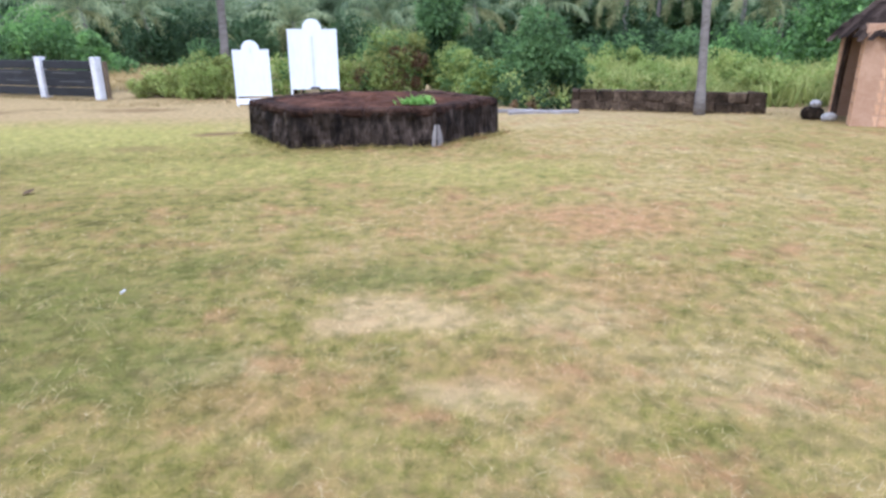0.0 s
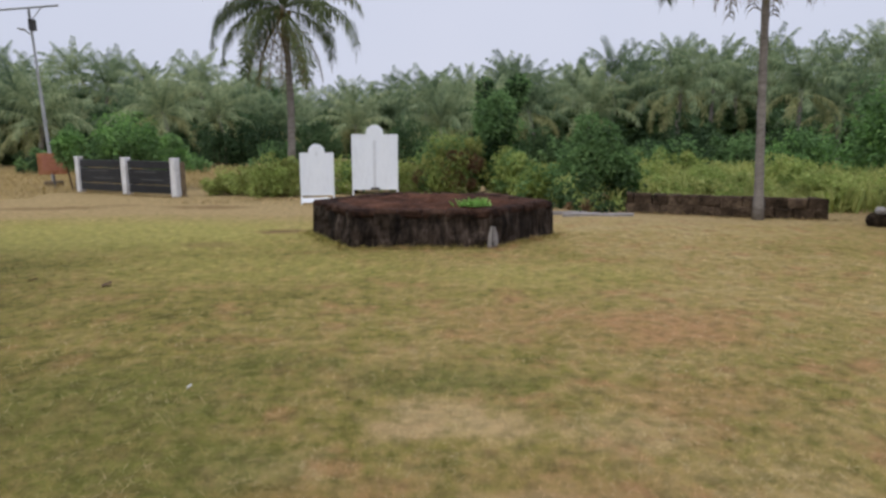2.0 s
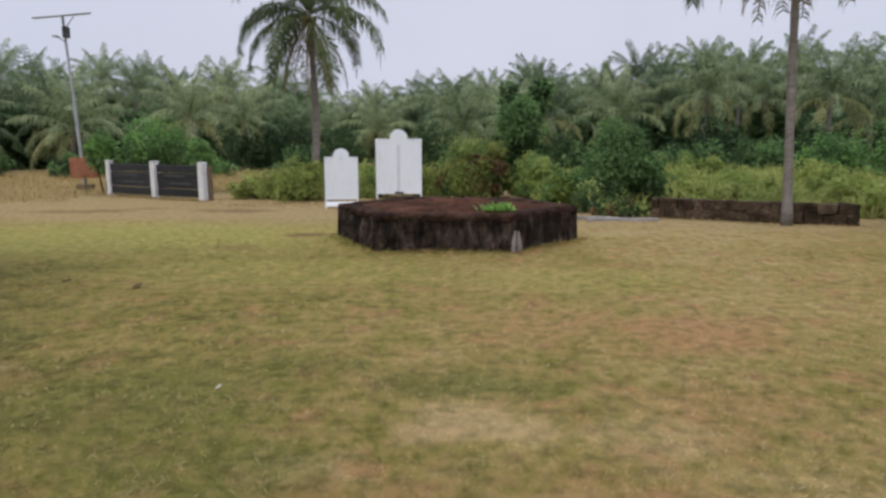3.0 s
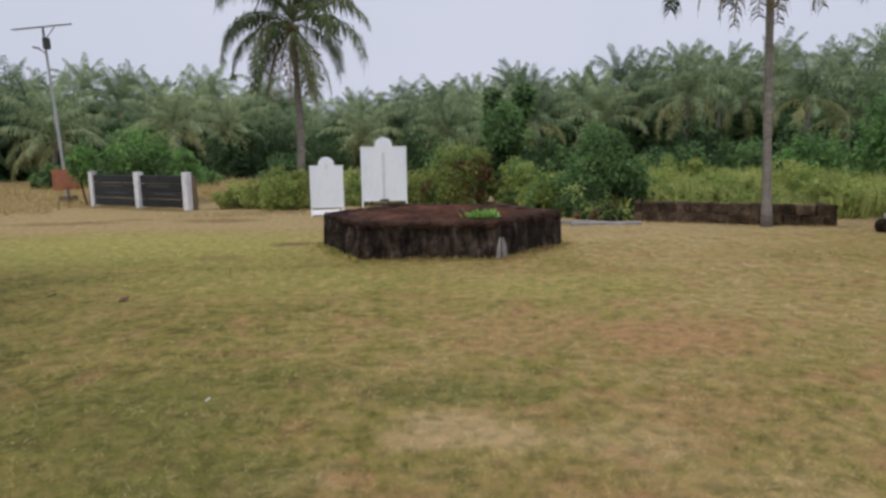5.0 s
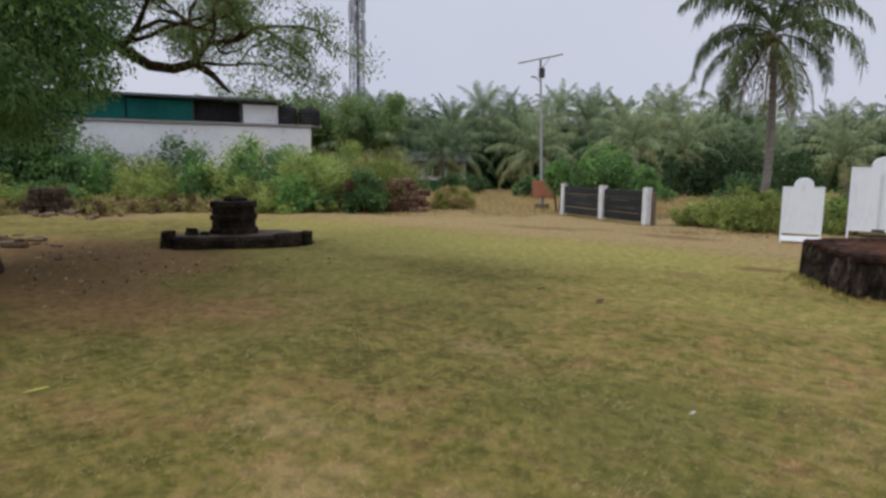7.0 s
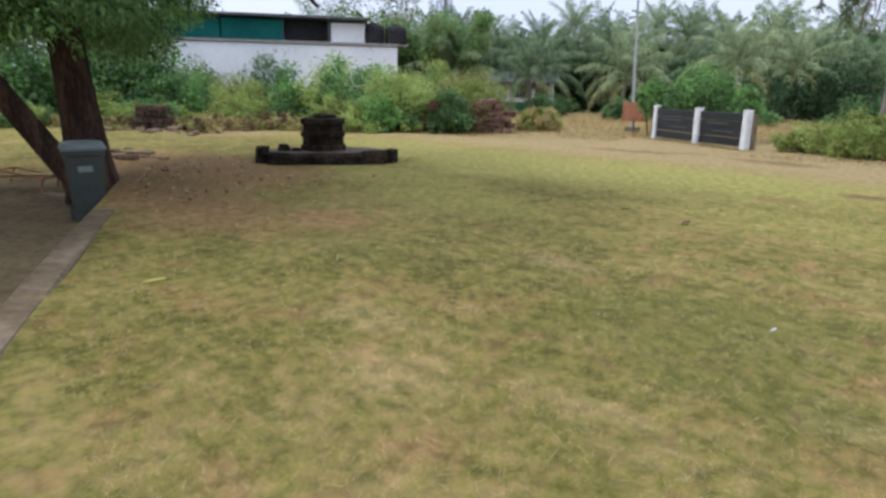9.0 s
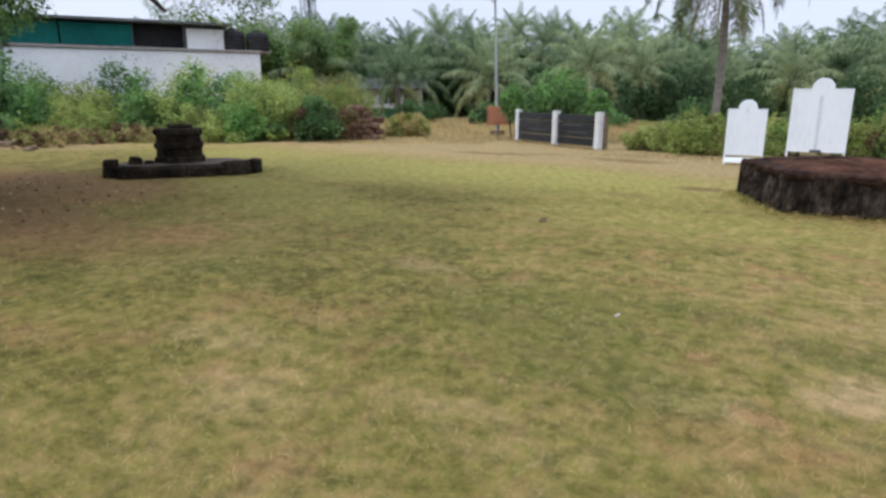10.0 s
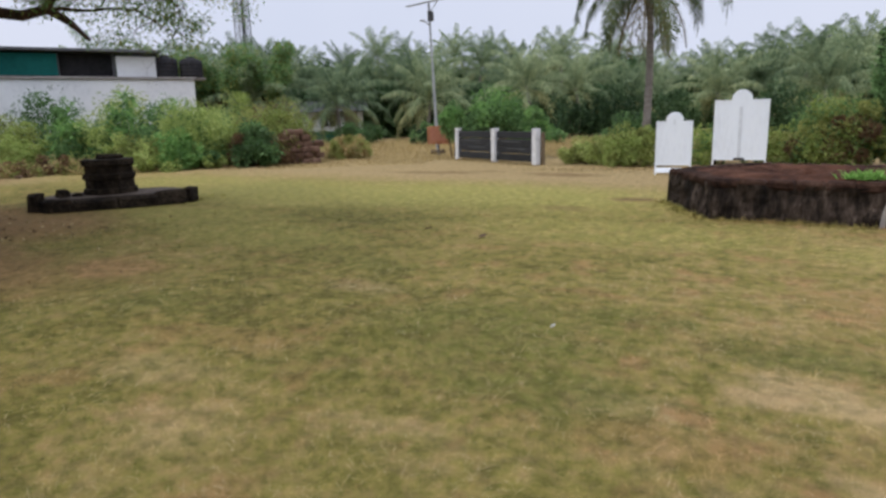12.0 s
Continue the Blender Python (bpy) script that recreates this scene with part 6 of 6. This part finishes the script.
# ---- lattice mast ----
def build_tower():
    t = thing("lattice_mast", "grey steel lattice mast with antennas, far behind the trees", "tower", (-49.5, 49.5, 0), 20)
    def half(z):
        return 0.66 - 0.008 * z
    top = 34
    for k in range(4):
        sx, sy = ((-1, -1), (1, -1), (1, 1), (-1, 1))[k]
        part("leg", Geo().tube([(sx * half(z), sy * half(z), z) for z in (-0.5, 12, 24, top)], 0.07, 5), TOWER_STEEL, t)
    z = 0.0
    while z < top - 1:
        h0, h1 = half(z), half(z + 1.6)
        g = Geo()
        for k in range(4):
            (ax, ay), (bx, by) = ((-1, -1), (1, -1), (1, 1), (-1, 1))[k], ((1, -1), (1, 1), (-1, 1), (-1, -1))[k]
            g.tube([(ax * h0, ay * h0, z), (bx * h1, by * h1, z + 1.6)], 0.04, 4)
            g.tube([(bx * h0, by * h0, z), (ax * h1, ay * h1, z + 1.6)], 0.04, 4)
            g.tube([(ax * h0, ay * h0, z), (bx * h0, by * h0, z)], 0.04, 4)
        part("brace_set", g, TOWER_STEEL, t)
        z += 1.6
    part("cable_run", Geo().box((0.3, -0.3, 15), (0.4, 0.14, 30), None, 0.02), DARK_STEEL, t, "dark bundle of cables")
    for i in range(14):
        a, z = 2.1 * i, 15.6 + 0.95 * i
        part("antenna", Geo().box((0.75 * math.cos(a), 0.75 * math.sin(a), z), (0.42, 0.34, 2.1), Matrix.Rotation(a, 3, "Z"), 0.04), STEEL, t, "grey panel antenna")


build_tower()


# ---- hut at the right edge ----
def build_hut():
    t = thing("thatched_hut", "small hut of red laterite brick with a low dark thatched roof", "hut")
    def brick_wall(p, q, height, thick):
        p, q = Vector(p), Vector(q)
        way = q - p
        m = Matrix.Rotation(math.atan2(way.y, way.x), 3, "Z")
        w = part("wall", Geo().box((p + q) / 2 + Vector((0, 0, height / 2 - 0.05)), (way.length - 0.02, thick - 0.03, height), m, 0.01), MORTAR, t, "red brick wall")
        shape = None
        rows, cols = int(height / 0.2), max(1, int(way.length / 0.38))
        size = (way.length / cols - 0.006, thick - 0.018, 0.194)
        for j in range(rows):
            for i in range(cols):
                if shape is None:
                    shape = Geo().box((0, 0, 0), size, None, 0.015, 0.006, 4).mesh("brick", BRICK)
                c = p + way * ((i + 0.5) / cols) + Vector((0, 0, 0.1 + 0.2 * j)) + Vector((way.y, -way.x, 0)).normalized() * 0.006 * ((i * 7 + j * 3) % 3 - 1)
                k = part("brick", shape, BRICK, w)
                k.matrix_basis = Matrix.Translation(c) @ m.to_4x4()
    brick_wall((8.66, 10.68, 0), (11.3, 9.3, 0), 1.75, 0.3)
    brick_wall((9.40, 12.15, 0), (11.9, 11.0, 0), 1.65, 0.25)
    brick_wall((11.4, 9.4, 0), (12.1, 10.9, 0), 1.9, 0.3)
    part("pole", Geo().tube([(8.95, 11.45, -0.1), (8.97, 11.45, 0.8), (8.99, 11.42, 1.72)], 0.055, 8), BARK, t, "dark timber pole under the eave")
    # thatch: shingled layers of palm leaf on a hipped roof
    rng = np.random.default_rng(14)
    g = Geo()
    eave = [Vector(p) for p in ((8.45, 10.9, 1.66), (11.2, 8.5, 1.66), (14.2, 11.4, 1.66), (11.0, 14.1, 1.66))]
    ridge = Vector((11.4, 11.3, 3.7))
    for k in range(4):
        a, b = eave[k], eave[(k + 1) % 4]
        n = (b - a).cross(ridge - a).normalized()
        n = n if n.z > 0 else -n
        g.put([tuple(a), tuple(b), tuple(ridge), tuple(a - n * 0.12), tuple(b - n * 0.12), tuple(ridge - n * 0.12)], [[0, 1, 2], [5, 4, 3], [0, 3, 4, 1]])
    part("roof", g, THATCH, t, "low dark thatched roof")
    tufts = Geo()
    for k in range(4):
        a, b = eave[k], eave[(k + 1) % 4]
        for i in range(260):
            u, s = rng.uniform(), rng.uniform() ** 1.5 * 0.9
            p = a.lerp(b, u).lerp(ridge, s)
            down = (a.lerp(b, u) - ridge).normalized()
            side = (b - a).normalized() * 0.05
            q = p + down * rng.uniform(0.25, 0.45) + Vector((0, 0, rng.uniform(-0.05, 0.05)))
            up = Vector((0, 0, 0.05))
            tufts.put([tuple(p - side + up), tuple(p + side + up), tuple(q + side), tuple(q - side)], [[0, 1, 2, 3]])
    part("thatch_layer", tufts, THATCH, t, "ragged palm-leaf thatch")


build_hut()
for i, (x, y, s, mat, label) in enumerate([(8.64, 11.62, 0.28, BASALT, "dark stump of laterite beside the hut"), (8.80, 11.34, 0.17, SACK, "white sack lying beside the hut"), (8.68, 11.60, 0.15, SACK, "white sack lying on a stone")]):
    t = thing("sack" if mat is SACK else "stone_stump", label, "sack" if mat is SACK else "stone", (x, y, 0.0 if i < 2 else 0.23), 25 * i)
    g = Geo()
    rows = [(0.02, 0.8), (0.3, 1.0), (0.62, 0.95), (0.85, 0.6), (0.95, 0.15)]
    g.put([(s * r * 0.75 * math.cos(math.pi / 5 * k) * (1 + 0.12 * math.sin(3 * k + i)), s * r * 0.6 * math.sin(math.pi / 5 * k), s * z) for z, r in rows for k in range(10)], [[j * 10 + k, j * 10 + (k + 1) % 10, j * 10 + 10 + (k + 1) % 10, j * 10 + 10 + k] for j in range(4) for k in range(10)] + [[40 + k for k in range(10)]])
    part("body", g, mat, t, "", True)
    if mat is SACK:
        t.scale = (1.5, 1.2, 0.95)


# ---- small things on the lawn ----
def lawn_leaf(place, size, turn, mat, name, label):
    t = thing(name, label, "litter", (*place, float(ground_z(*place)) + 0.02), turn)
    w, n = size[1], 6
    verts = []
    for i in range(n + 1):
        s = i / n
        half = w / 2 * math.sin(math.pi * min(max(s, 0.04), 0.97))
        verts += [(size[0] * (s - 0.5), -half, 0.02 * s), (size[0] * (s - 0.5), 0, 0.02 * s - 0.008), (size[0] * (s - 0.5), half, 0.02 * s + 0.006)]
    part("leaf", Geo().put(verts, [[3 * i + k, 3 * i + k + 1, 3 * i + k + 4, 3 * i + k + 3] for i in range(n) for k in range(2)]), mat, t)


lawn_leaf((-1.30, 4.08), (0.034, 0.028), 20, LITTER, "paper_scrap", "white scrap of paper on the grass")
lawn_leaf((-3.27, 7.12), (0.16, 0.08), 75, DRY_LEAF, "fallen_leaf", "dark dry leaf fallen on the grass")
lawn_leaf((-4.2, 7.35), (0.10, 0.05), 20, DRY_LEAF, "fallen_leaf", "dark dry leaf fallen on the grass")
lawn_leaf((-5.14, 1.6), (0.17, 0.04), 65, YELLOW_LEAF, "fallen_leaf", "yellow leaf fallen on the grass")
